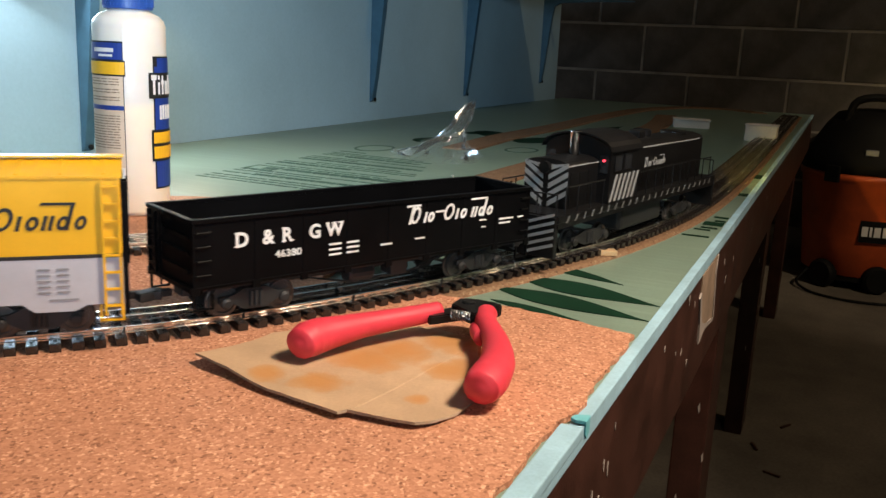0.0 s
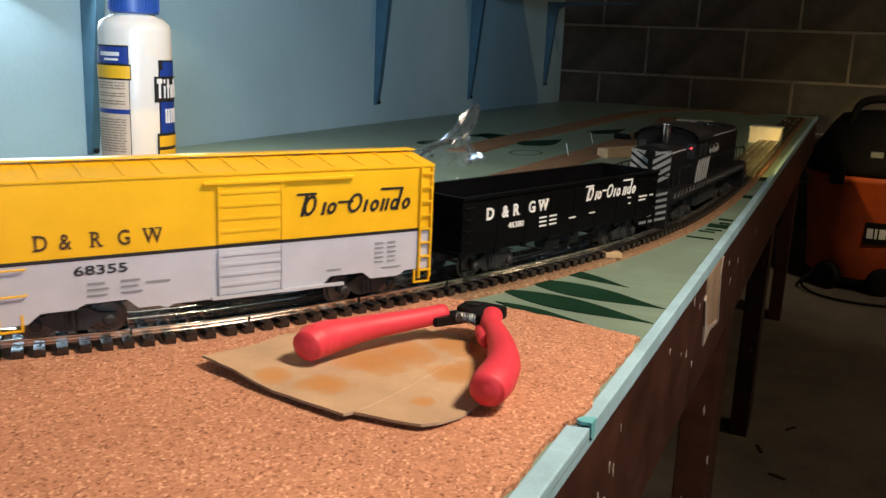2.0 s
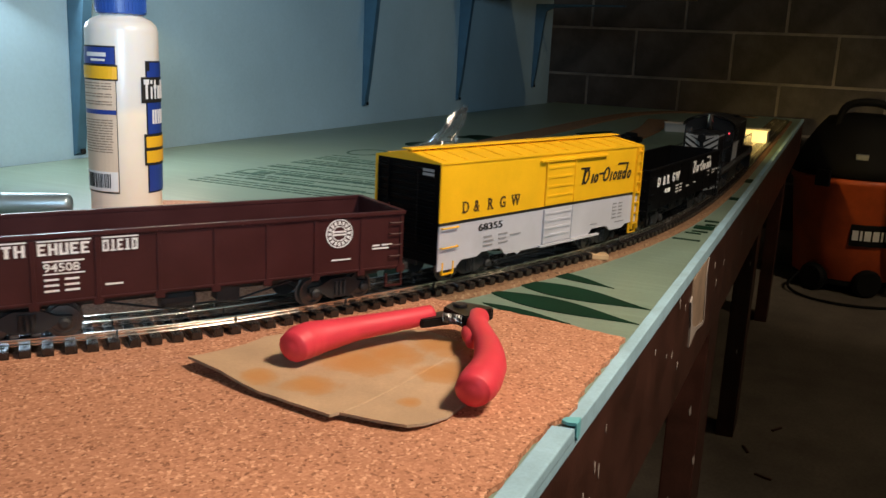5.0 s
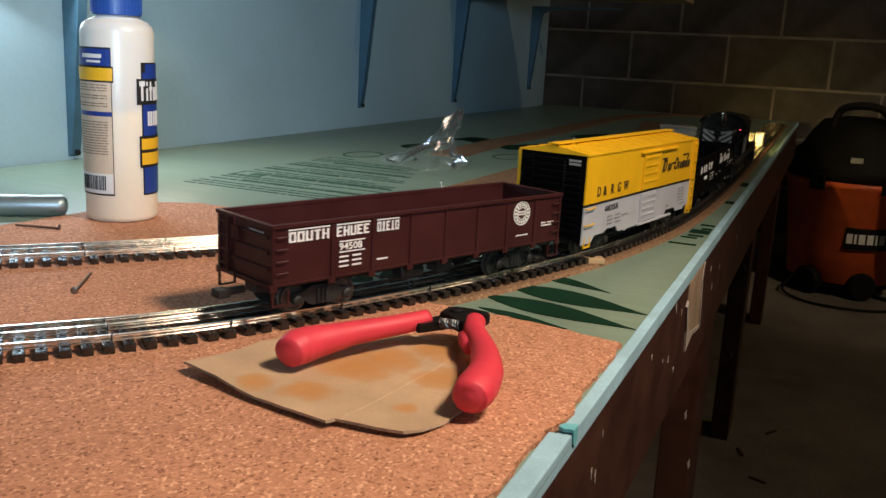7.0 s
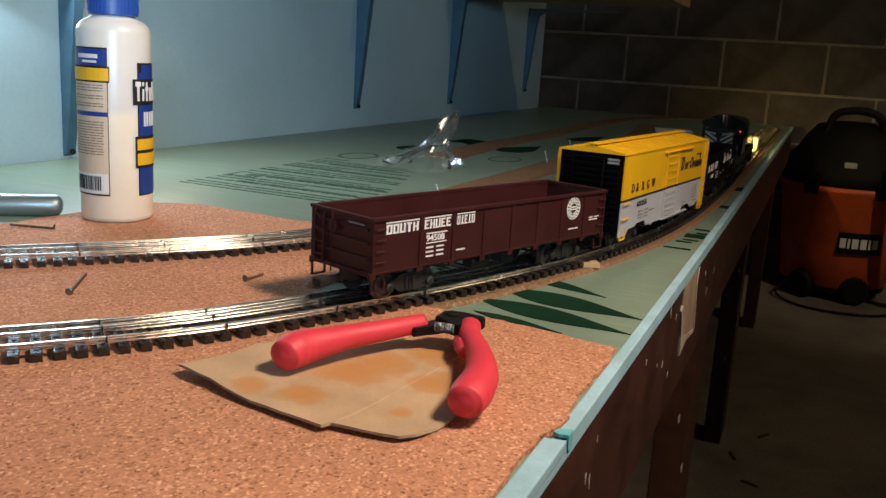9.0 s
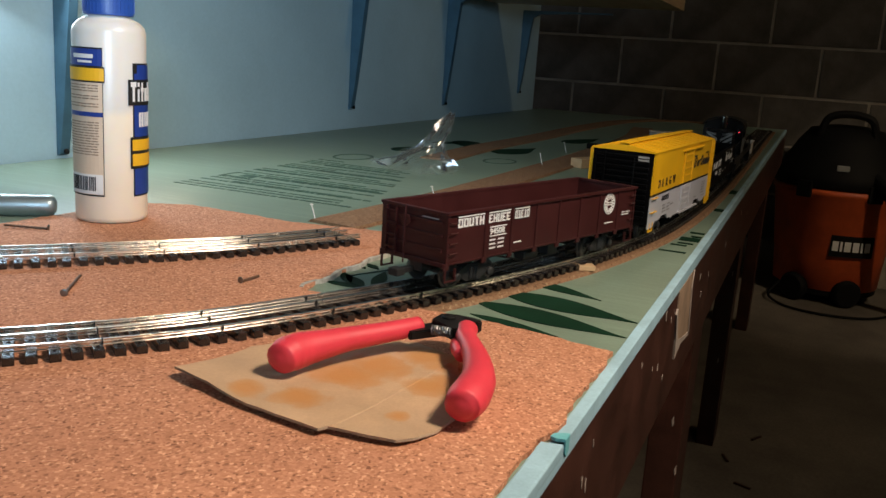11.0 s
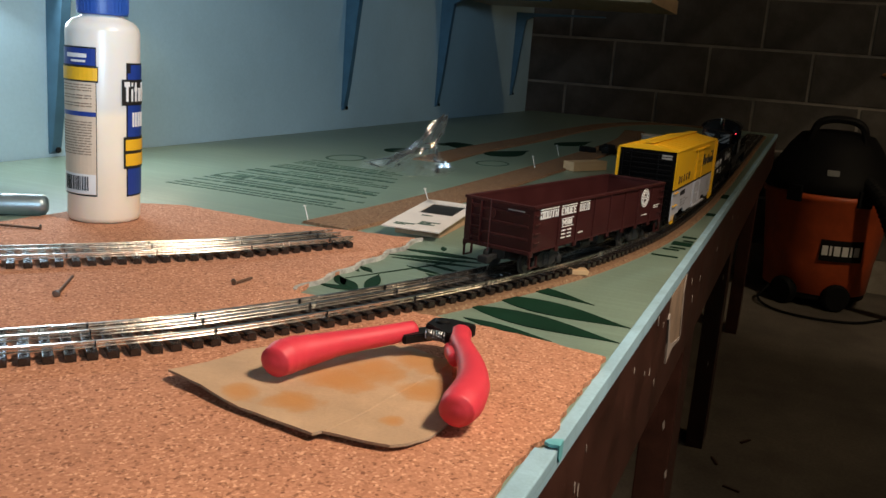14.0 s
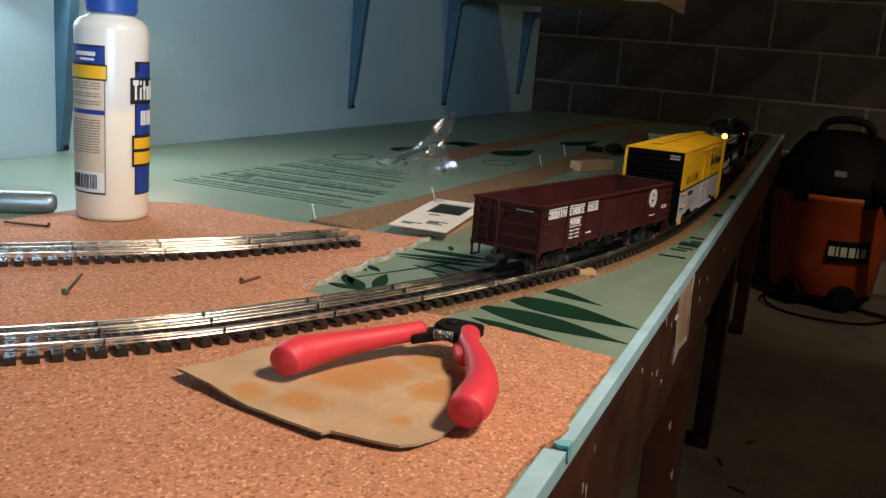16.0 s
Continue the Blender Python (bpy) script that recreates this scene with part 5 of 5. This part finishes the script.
def gondola(colour, label, half, Wd, low, top, ribs, proud, lettering):
    root = thing("gondola_car", pose(0, 0, RAIL), label, "model gondola", "train cars")
    for side in (-1, 1):
        bm = bmesh.new()
        box(bm, -half, half, *sorted((side * Wd, side * (Wd - 0.0016))), low, top)
        ys = sorted((side * (Wd - 0.002), side * (Wd + 0.0016)))
        box(bm, -half - 0.001, half + 0.001, *ys, top - 0.0018, top + 0.0004, 0.0003)
        ys = sorted((side * Wd, side * (Wd + proud)))
        part("side", bm, colour, root)
        for x in [-half + 0.0012, half - 0.0012] + list(ribs):
            part("rib", boxed(x - 0.0012, x + 0.0012, *ys, low - 0.0030, top - 0.0018, 0.0003), colour, root)
            part("rib_foot", boxed(x - 0.0026, x + 0.0026, *sorted((side * (Wd - 0.0010), side * (Wd + 0.0006))), low - 0.0034, low + 0.0012, 0.0004), colour, root)
        part("side_sill", boxed(-half + 0.004, half - 0.004, *sorted((side * (Wd - 0.0010), side * (Wd + 0.0005))), low, low + 0.0012, 0.0003), colour, root)
        for x in (-half + 0.006, half - 0.006):
            bm = bmesh.new()
            for z in np.linspace(low + 0.008, top - 0.007, 4):
                sweep(bm, [(x - 0.004, side * Wd, z), (x - 0.004, side * (Wd + 0.0018), z), (x + 0.004, side * (Wd + 0.0018), z), (x + 0.004, side * Wd, z)], 0.0005, 6)
            part("grab_iron", bm, colour, root)
            step(root, x, side * (Wd - 0.001), colour)
    for way in (-1, 1):
        bm = bmesh.new()
        box(bm, *sorted((way * half, way * (half - 0.0016))), -Wd + 0.0016, Wd - 0.0016, low, top)
        xs = sorted((way * (half - 0.002), way * (half + 0.0016)))
        box(bm, *xs, -Wd, Wd, top - 0.0018, top + 0.0004, 0.0003)
        for z in (low + 0.010, low + 0.020, low + 0.029):
            if z < top - 0.004:
                box(bm, *sorted((way * half, way * (half + 0.0013))), -Wd + 0.003, Wd - 0.003, z - 0.0012, z + 0.0012, 0.0005)
        box(bm, *sorted((way * half, way * (half + 0.002))), -Wd, Wd, low - 0.0015, low + 0.0015, 0.0004)
        part("end_wall", bm, colour, root)
        ladder(root, way * (half + 0.0006), 0.020 * way * -1, low, top - 0.002, colour, 4, 0.009, "y")
        bm = bmesh.new()
        sweep(bm, [(way * (half + 0.003), -0.006 * way, low - 0.004), (way * (half + 0.003), -0.006 * way, top + 0.001)], 0.0006, 6)
        lathe(bm, [(0.0045, 0), (0.0045, 0.001)], 16, pose(way * (half + 0.003), -0.006 * way, top - 0.010, 0, 90))
        part("brake_wheel", bm, colour, root)
    part("car_floor", boxed(-half + 0.001, half - 0.001, -Wd + 0.0012, Wd - 0.0012, low - 0.001, low + 0.001), colour, root)
    lettering(root, half, Wd)
    underframe(root, half - 0.004)
    coupler(root, -half, -1), coupler(root, half, 1)
    return root, [truck(root, -0.087), truck(root, 0.087)]


def black_lettering(root, half, Wd):
    for place in (side_place, other_side):
        y = Wd + 0.0003
        bm = bmesh.new()
        for letter, x in (("D", -0.1055), ("&", -0.0880), ("R", -0.0755), ("G", -0.0572), ("W", -0.0450)):
            serif_letter(bm, letter, 0.0118, place(x, y, 0.0435), 0.98, 0.0003)
        text_into(bm, "46380", 0.0060, place(-0.080, y, 0.0345), 1.2, bold=0.00006)
        data_bars(bm, place(0, y, 0), [(-0.043 + 0.013 * (i % 2), 0.0375 - 0.0032 * (i // 2), 0.009, 0.0012) for i in range(6)] + [(-0.004, 0.033, 0.009, 0.0012), (0.024, 0.034, 0.008, 0.001), (0.081, 0.041, 0.006, 0.001), (0.083, 0.036, 0.004, 0.001),
                  (0.100, 0.040, 0.014, 0.0012), (0.100, 0.037, 0.011, 0.0012), (0.118, 0.040, 0.006, 0.0012)])
        part("lettering", bm, "white", root, "white road initials and number")
        bm = bmesh.new()
        slanted_mark(bm, place(0.0180, y, 0.0445), [(x * (1.0 if x < 2 else 1.05) + (0.25 if x > 4.0 else 0), w, h, k) for x, w, h, k in FLOW], 0.0113)
        part("road_name", bm, "white", root, "white slanted road name shapes")


def maroon_lettering(root, half, Wd):
    for place in (side_place, other_side):
        y = Wd + 0.0003
        bm = bmesh.new()
        # the road name as plain upright shapes under a white line
        for x, end, kinds in ((-0.1191, -0.0895, "oouth"), (-0.0847, -0.0585, "ehuea"), (-0.0530, -0.0344, "oieio")):
            w = (end - x) / len(kinds)

            def bar(x0, x1, z0, z1):
                prism(bm, [(x0, z0), (x1, z0), (x1, z1), (x0, z1)], 0, 0.0004, place(0, y, 0))
            bar(x, end, 0.0546, 0.0554)
            z0, z1 = 0.0475, 0.0537
            for i, kind in enumerate(kinds):
                a, g = x + i * w + 0.0002, w * 0.84
                if kind in "ti":
                    bar(a + g * 0.3, a + g * 0.7, z0, z1)
                    bar(a + g * 0.05, a + g * 0.95, z1 - 0.0011 if kind == "t" else z0, z1 if kind == "t" else z0 + 0.0009)
                    continue
                bar(a, a + g * 0.32, z0, z1)
                if kind in "ouh":
                    bar(a + g * 0.70, a + g, z0, z1)
                if kind in "oea":
                    bar(a + g * 0.32, a + g * (0.70 if kind == "o" else 0.95), z1 - 0.0011, z1)
                if kind in "ouea":
                    bar(a + g * 0.32, a + g * (0.70 if kind in "ou" else 0.95), z0, z0 + 0.0011)
                if kind in "hea":
                    bar(a + g * 0.32, a + g * 0.75, (z0 + z1) / 2 - 0.0005, (z0 + z1) / 2 + 0.0005)
        text_into(bm, "94508", 0.0062, place(-0.0822, y, 0.0388), 1.15, bold=0.00006)
        data_bars(bm, place(0, y, 0), [(-0.0822, 0.0438, 0.020, 0.0008), (-0.0822, 0.0372, 0.020, 0.0007)] + [(-0.082 + 0.010 * (i % 2), 0.0340 - 0.003 * (i // 2), 0.007, 0.0011) for i in range(6)] + [(-0.052, 0.029, 0.009, 0.001),
                  (0.080, 0.030, 0.013, 0.0009), (0.108, 0.037, 0.005, 0.001), (0.115, 0.037, 0.007, 0.001), (0.108, 0.035, 0.012, 0.001)])
        part("road_letters", bm, "white", root, "white road name shapes and number")
        bm = bmesh.new()
        n = 28
        for r0, r1 in ((0.0083, 0.0090), (0.0042, 0.0048)):
            for i in range(n):
                a, b = 2 * math.pi * i / n, 2 * math.pi * (i + 1) / n
                prism(bm, [(r0 * math.cos(a), r0 * math.sin(a)), (r1 * math.cos(a), r1 * math.sin(a)), (r1 * math.cos(b), r1 * math.sin(b)), (r0 * math.cos(b), r0 * math.sin(b))], 0, 0.0004, place(0.0850, y, 0.0470))
        for i in range(16):
            a = 2 * math.pi * i / 16
            prism(bm, [((r * math.cos(a + d)), r * math.sin(a + d)) for r, d in ((0.0055, -0.13), (0.0077, -0.11), (0.0077, 0.11), (0.0055, 0.13))], 0, 0.0004, place(0.0850, y, 0.0470))
        for z in (-0.0012, 0.0006):
            prism(bm, [(-0.0040, z), (0.0040, z), (0.0040, z + 0.0010), (-0.0040, z + 0.0010)], 0, 0.0004, place(0.0850, y, 0.0470))
        part("round_herald", bm, "white", root, "round white emblem")
    bm = bmesh.new()
    box(bm, -half - 0.0018, -half - 0.0014, -0.024, -0.009, 0.0532, 0.0542)
    part("end_number_bars", bm, "data_grey", root, "faint pale number bars")


def locomotive():
    root = thing("diesel_locomotive", pose(0, 0, RAIL), "black model diesel locomotive with silver zebra stripes", "model locomotive", "train cars")
    H = 0.172
    Wd = 0.030
    deck = 0.0370
    part("frame", boxed(-H, H, -Wd, Wd, deck - 0.006, deck, 0.0008), "loco", root, "black deck")
    side = bmesh.new()
    for s in (-1, 1):
        box(side, -H, H, *sorted((s * Wd, s * (Wd - 0.0015))), deck - 0.010, deck - 0.006)
    part("side_sill", side, "loco", root)

    def hood(name, x0, x1, half, top, arch, n=10):
        bm = bmesh.new()
        pts = [(-half, deck)] + [(-half * math.cos(math.pi * i / n), top - arch + arch * math.sin(math.pi * i / n)) for i in range(n + 1)] + [(half, deck)]
        prism(bm, pts, x0, x1, Matrix(((0, 0, 1, 0), (1, 0, 0, 0), (0, 1, 0, 0), (0, 0, 0, 1))))
        return part(name, bm, "loco", root)
    hood("long_hood", -0.035, 0.152, 0.0195, 0.083, 0.006)
    hood("short_hood", -0.142, -0.088, 0.0195, 0.076, 0.0045)
    hood("cab", -0.090, -0.036, 0.0305, 0.0915, 0.0125)
    bm = bmesh.new()
    n = 12
    for i in range(n):
        a, b = math.pi * i / n, math.pi * (i + 1) / n
        q = [(-0.0325 * math.cos(t), 0.0795 + 0.0135 * math.sin(t)) for t in (a, b)]
        r = [(-0.0325 * math.cos(t), 0.0807 + 0.0138 * math.sin(t)) for t in (b, a)]
        prism(bm, q + r, -0.094, -0.032, Matrix(((0, 0, 1, 0), (1, 0, 0, 0), (0, 1, 0, 0), (0, 0, 0, 1))))
    part("cab_roof", bm, "loco", root, "arched black cab roof")
    # cab windows, all round
    for s in (-1, 1):
        for x0 in (-0.083, -0.064):
            part("cab_window", boxed(x0, x0 + 0.015, *sorted((s * 0.0305, s * 0.0309)), 0.0635, 0.0765), "glass_dark", root, "dark cab window pane")
        for x0 in (-0.0905, -0.0361):
            part("cab_window", boxed(x0, x0 + 0.0004, *sorted((s * 0.021, s * 0.0285)), 0.062, 0.077), "glass_dark", root, "dark cab window pane")
    for s in (-1, 1):
        for x0 in (-0.083, -0.064):
            bm = bmesh.new()
            for u in ((x0, x0 + 0.001), (x0 + 0.014, x0 + 0.015)):
                box(bm, *u, *sorted((s * 0.0305, s * 0.0313)), 0.0625, 0.0775)
            for z in (0.0625, 0.0765):
                box(bm, x0 + 0.001, x0 + 0.014, *sorted((s * 0.0305, s * 0.0313)), z, z + 0.001)
            part("window_frame", bm, "loco", root, "thin window frame")
    # zebra stripes on the rear end and the cab side
    bm = bmesh.new()
    for s in (-1, 1):
        for i in range(6):
            z = 0.0375 + i * 0.0072
            pts = [(s * 0.0025, z), (s * 0.0195, z + 0.011), (s * 0.0195, z + 0.0152), (s * 0.0025, z + 0.0042)]
            pts = [(y, min(max(q, 0.0375), 0.0735)) for y, q in pts]
            if len({q for y, q in pts}) > 1:
                prism(bm, pts if s > 0 else pts[::-1], -0.1424, -0.1419, Matrix(((0, 0, 1, 0), (1, 0, 0, 0), (0, 1, 0, 0), (0, 0, 0, 1))))
    part("end_stripes", bm, "silver", root, "silver chevron stripes on the hood end")
    bm = bmesh.new()
    for s in (-1, 1):
        for i in range(5):
            z = 0.0055 + i * 0.0058
            prism(bm, [(s * 0.004, z), (s * 0.028, z + 0.0085), (s * 0.028, z + 0.0110), (s * 0.004, z + 0.0025)], -0.1754, -0.1750, Matrix(((0, 0, 1, 0), (1, 0, 0, 0), (0, 1, 0, 0), (0, 0, 0, 1))))
    part("pilot_stripes", bm, "silver", root, "silver stripes on the pilot")
    part("pilot", boxed(-0.175, -0.170, -0.029, 0.029, 0.004, deck - 0.001, 0.0006), "loco", root)
    part("pilot", boxed(0.170, 0.175, -0.029, 0.029, 0.004, deck - 0.001, 0.0006), "loco", root)
    for s in (-1, 1):
        bm = bmesh.new()
        for i in range(6):
            x = -0.088 + i * 0.0085
            prism(bm, [(x, 0.0385), (x + 0.0036, 0.0385), (x + 0.0135, 0.0605), (x + 0.0099, 0.0605)], 0, 0.0004, pose(0, s * 0.0306, 0, 90) if s < 0 else pose(0, s * 0.0306 + 0.0004, 0, 90))
        part("cab_stripes", bm, "silver", root, "slanted silver stripes on the cab side")
        bm = bmesh.new()
        for i in range(23):
            x = -0.160 + i * 0.0142
            prism(bm, [(x, 0.0030), (x + 0.0026, 0.0030), (x + 0.0054, 0.0080), (x + 0.0028, 0.0080)], 0, 0.0004, pose(0, s * Wd - 0.0002, deck - 0.0095, 90) if s < 0 else pose(0, s * Wd + 0.0005, deck - 0.0095, 90))
        part("sill_stripes", bm, "stripe_worn", root, "dark grey slanted stripes along the sill")
    bm = bmesh.new()
    for s in (-1, 1):
        box(bm, -0.035, 0.142, *sorted((s * 0.0195, s * 0.0199)), 0.0765, 0.0776)
        box(bm, -0.142, -0.090, *sorted((s * 0.0195, s * 0.0199)), 0.0705, 0.0716)
    box(bm, -0.1424, -0.142, -0.0195, 0.0195, 0.0705, 0.0716)
    part("pin_stripe", bm, "silver", root, "thin pale line under the roof")
    for place in (side_place, other_side):
        bm = bmesh.new()
        slanted_mark(bm, place(0.004, 0.0202, 0.0585), FLOW, 0.0080)
        part("road_name", bm, "silver", root, "silver slanted road name shapes")
    # hood doors
    for s in (-1, 1):
        for i in range(11):
            x = -0.028 + i * 0.0152
            part("hood_door", boxed(x, x + 0.0130, *sorted((s * 0.0195, s * 0.0200)), 0.0395, 0.0565, 0.0002), "loco", root)
        for i in range(3):
            x = -0.138 + i * 0.0152
            part("hood_door", boxed(x, x + 0.0130, *sorted((s * 0.0195, s * 0.0200)), 0.0395, 0.066, 0.0002), "loco", root)
    # handrails with stanchions
    for s in (-1, 1):
        bm = bmesh.new()
        sweep(bm, [(-0.032, s * 0.0285, 0.0575), (0.158, s * 0.0285, 0.0575)], 0.0006, 6)
        for i in range(10):
            x = -0.028 + i * 0.0205
            sweep(bm, [(x, s * 0.0285, deck), (x, s * 0.0285, 0.0575)], 0.0005, 6)
        sweep(bm, [(-0.160, s * 0.0285, 0.0575), (-0.094, s * 0.0285, 0.0575)], 0.0006, 6)
        for x in (-0.160, -0.14, -0.118, -0.096):
            sweep(bm, [(x, s * 0.0285, deck), (x, s * 0.0285, 0.0575)], 0.0005, 6)
        part("handrail", bm, "loco", root)
    for x in (-0.171, 0.171):
        bm = bmesh.new()
        sweep(bm, [(x, -0.027, 0.053), (x, 0.027, 0.053)], 0.0006, 6)
        for y in (-0.027, -0.010, 0.010, 0.027):
            sweep(bm, [(x, y, deck), (x, y, 0.053)], 0.0006, 6)
        part("end_rail", bm, "loco", root)
    # roof things
    part("exhaust_stack", lathe(bmesh.new(), [(0.0042, 0), (0.0042, 0.019), (0.0048, 0.020)], 18, pose(-0.101, -0.002, 0.0755)), "chrome", root, "bright silver stack", True)
    bm = bmesh.new()
    box(bm, 0.020, 0.034, -0.006, 0.006, 0.082, 0.090, 0.002)
    part("roof_hatch", bm, "loco", root)
    part("horn", lathe(bmesh.new(), [(0.006, 0), (0.006, 0.007), (0.004, 0.008)], 14, pose(0.046, 0, 0.082)), "loco", root)
    part("roof_fan", lathe(bmesh.new(), [(0.013, 0), (0.013, 0.0022), (0.011, 0.003)], 20, pose(0.118, 0, 0.082)), "loco", root)
    part("rear_lamp", lathe(bmesh.new(), [(0.0048, 0), (0.0048, 0.004)], 16, pose(-0.1425, 0, 0.069, 0, -90)), "loco", root, "round lamp housing")
    hb = bmesh.new()
    for i in range(14):
        a, b = 2 * math.pi * i / 14, 2 * math.pi * (i + 1) / 14
        prism(hb, [(r * math.cos(q), r * math.sin(q)) for r, q in ((0.0029, a), (0.0052, a), (0.0052, b), (0.0029, b))], 0.0, 0.024, pose(0.150, 0, 0.072, 0, 95.0))
    part("headlight_rim", hb, "loco", root, "round headlight housing")
    head = part("headlight", lathe(bmesh.new(), [(0.0027, 0), (0.0027, 0.001), (0.002, 0.0013)], 16, pose(0, 0, 0, 0, 95.0)), "beam", root, "glowing warm headlight")
    head.location = (0.1522, 0, 0.072)
    part("marker_lamp", lathe(bmesh.new(), [(0.0010, 0), (0.0010, 0.002)], 10, pose(-0.0905, -0.0250, 0.0725, 0, -90)), "red_lamp", root, "small red marker lamp")
    part("fuel_tank", boxed(-0.045, 0.045, -0.024, 0.024, 0.007, deck - 0.006, 0.004), "truck", root)
    coupler(root, -0.173, -1), coupler(root, 0.173, 1)
    trucks = [truck(root, -0.100, base=0.024, kind="power_truck"), truck(root, 0.100, base=0.024, kind="power_truck")]
    bulb = part("reversing_bulb", lathe(bmesh.new(), [(0.0018, 0), (0.0040, 0.001), (0.0046, 0.0025), (0.0028, 0.0048)], 14, pose(0, 0, 0, 0, -90)), "lens", root, "small glowing warm bulb")
    bulb.location = (-0.128, 0.0, 0.066)
    return root, trucks, bulb, head


M["data_grey"] = paint("data_grey", (0.26, 0.26, 0.275), 0.5, amount=0.1, relief=0)
M["glass_dark"] = paint("cab_glass", (0.02, 0.022, 0.025), 0.08, amount=0.1, relief=0, coat=0.5)

BOX_CAR, BOX_TRUCKS = boxcar()
BLACK_CAR, BLACK_TRUCKS = gondola("black", "black model gondola car with white road initials", 0.1305, 0.0292, 0.022, 0.0610, (-0.0918, -0.0600, -0.0285, 0.0030, 0.0345, 0.0660, 0.0975), 0.0004, black_lettering)
MAROON_CAR, MAROON_TRUCKS = gondola("maroon", "dark maroon model gondola car with white road lettering", 0.1300, 0.0305, 0.022, 0.0585, (-0.0872, -0.0557, -0.0235, 0.0080, 0.0390, 0.0695, 0.1005), 0.0008, maroon_lettering)
LOCO, LOCO_TRUCKS, BULB, HEAD = locomotive()

# ---- how the train runs ----
# seconds and the boxcar's way along the track in metres
RUN = [(0.0, -0.0814), (0.5, -0.0339), (1.0, 0.0116), (1.5, 0.0567), (2.0, 0.1014), (2.5, 0.1458), (3.0, 0.1909), (3.5, 0.2378), (4.0, 0.2846), (6.5, 0.5000), (7.0, 0.5379), (7.5, 0.5690), (8.0, 0.5914), (8.5, 0.6050), (9.0, 0.6103),
       (9.6, 0.6125), (10.3, 0.6290), (11.0, 0.6730), (11.5, 0.7076), (12.0, 0.7375), (12.5, 0.7529), (13.0, 0.7649), (13.5, 0.7702), (14.0, 0.7706), (16.0, 0.7706)]


def way_at(t):
    """Smooth between the rows of RUN."""
    ts, ss = [q[0] for q in RUN], [q[1] for q in RUN]
    i = min(max(int(np.searchsorted(ts, t)) - 1, 0), len(ts) - 2)
    slope = [0.0] * len(ts)
    for k in range(len(ts)):
        if 0 < k < len(ts) - 1:
            d0, d1 = (ss[k] - ss[k - 1]) / (ts[k] - ts[k - 1]), (ss[k + 1] - ss[k]) / (ts[k + 1] - ts[k])
            slope[k] = 0.0 if d0 * d1 <= 0 else 2 * d0 * d1 / (d0 + d1)
    slope[0] = (ss[1] - ss[0]) / (ts[1] - ts[0])
    h = ts[i + 1] - ts[i]
    u = (t - ts[i]) / h
    return ((2 * u ** 3 - 3 * u ** 2 + 1) * ss[i] + (u ** 3 - 2 * u ** 2 + u) * h * slope[i] + (-2 * u ** 3 + 3 * u ** 2) * ss[i + 1] + (u ** 3 - u ** 2) * h * slope[i + 1])


def slack(t):
    """The couplers ahead of the last car draw out as the train sets off again."""
    u = min(max((t - 9.3) / 1.7, 0.0), 1.0)
    return 0.0150 * u * u * (3 - 2 * u)


def car_pose(s, tc):
    a, b = MAIN.at(s - tc), MAIN.at(s + tc)
    c = (a + b) / 2
    return pose(c[0], c[1], RAIL, 0, 0, math.degrees(math.atan2(b[1] - a[1], b[0] - a[0])))


def motions():
    times = [round(0.1 * i, 1) for i in range(161)]
    for car, trucks, offset, tc in ((LOCO, LOCO_TRUCKS, 0.2834 + 0.324, 0.100), (BLACK_CAR, BLACK_TRUCKS, 0.2834, 0.087), (BOX_CAR, BOX_TRUCKS, 0.0, 0.085), (MAROON_CAR, MAROON_TRUCKS, -0.2846, 0.087)):
        ahead = slack if car is not MAROON_CAR else (lambda t: 0.2 * slack(t))
        walk(car, [(t, car_pose(way_at(t) + offset + ahead(t), tc)) for t in times[::2]])
        for (tr, sets), x in zip(trucks, (-tc, tc)):
            rows = []
            for t in times[::4]:
                s = way_at(t) + offset + ahead(t)
                m = car_pose(s, tc)
                turn = math.degrees(MAIN.heading(s + x) - math.atan2(m[1][0], m[0][0]))
                rows.append((t, pose(x, 0, 0, 0, 0, turn)))
            walk(tr, rows)
            for ws in sets:
                at = ws.location.copy()
                walk(ws, [(t, pose(at.x, 0, at.z, 0, math.degrees((way_at(t) - way_at(0)) / 0.0088), 0)) for t in times])
    # the bulb comes forward in its lamp once the train has stopped
    walk(BULB, [(0.0, pose(-0.128, 0, 0.066)), (14.5, pose(-0.128, 0, 0.066)), (14.6, pose(-0.1465, 0, 0.069)), (16.0, pose(-0.1465, 0, 0.069))])
    # the headlight draws back into the hood as the train slows
    walk(HEAD, [(0.0, pose(0.1522, 0, 0.072)), (10.4, pose(0.1522, 0, 0.072)), (10.6, pose(0.140, 0, 0.070)), (16.0, pose(0.140, 0, 0.070))])


motions()
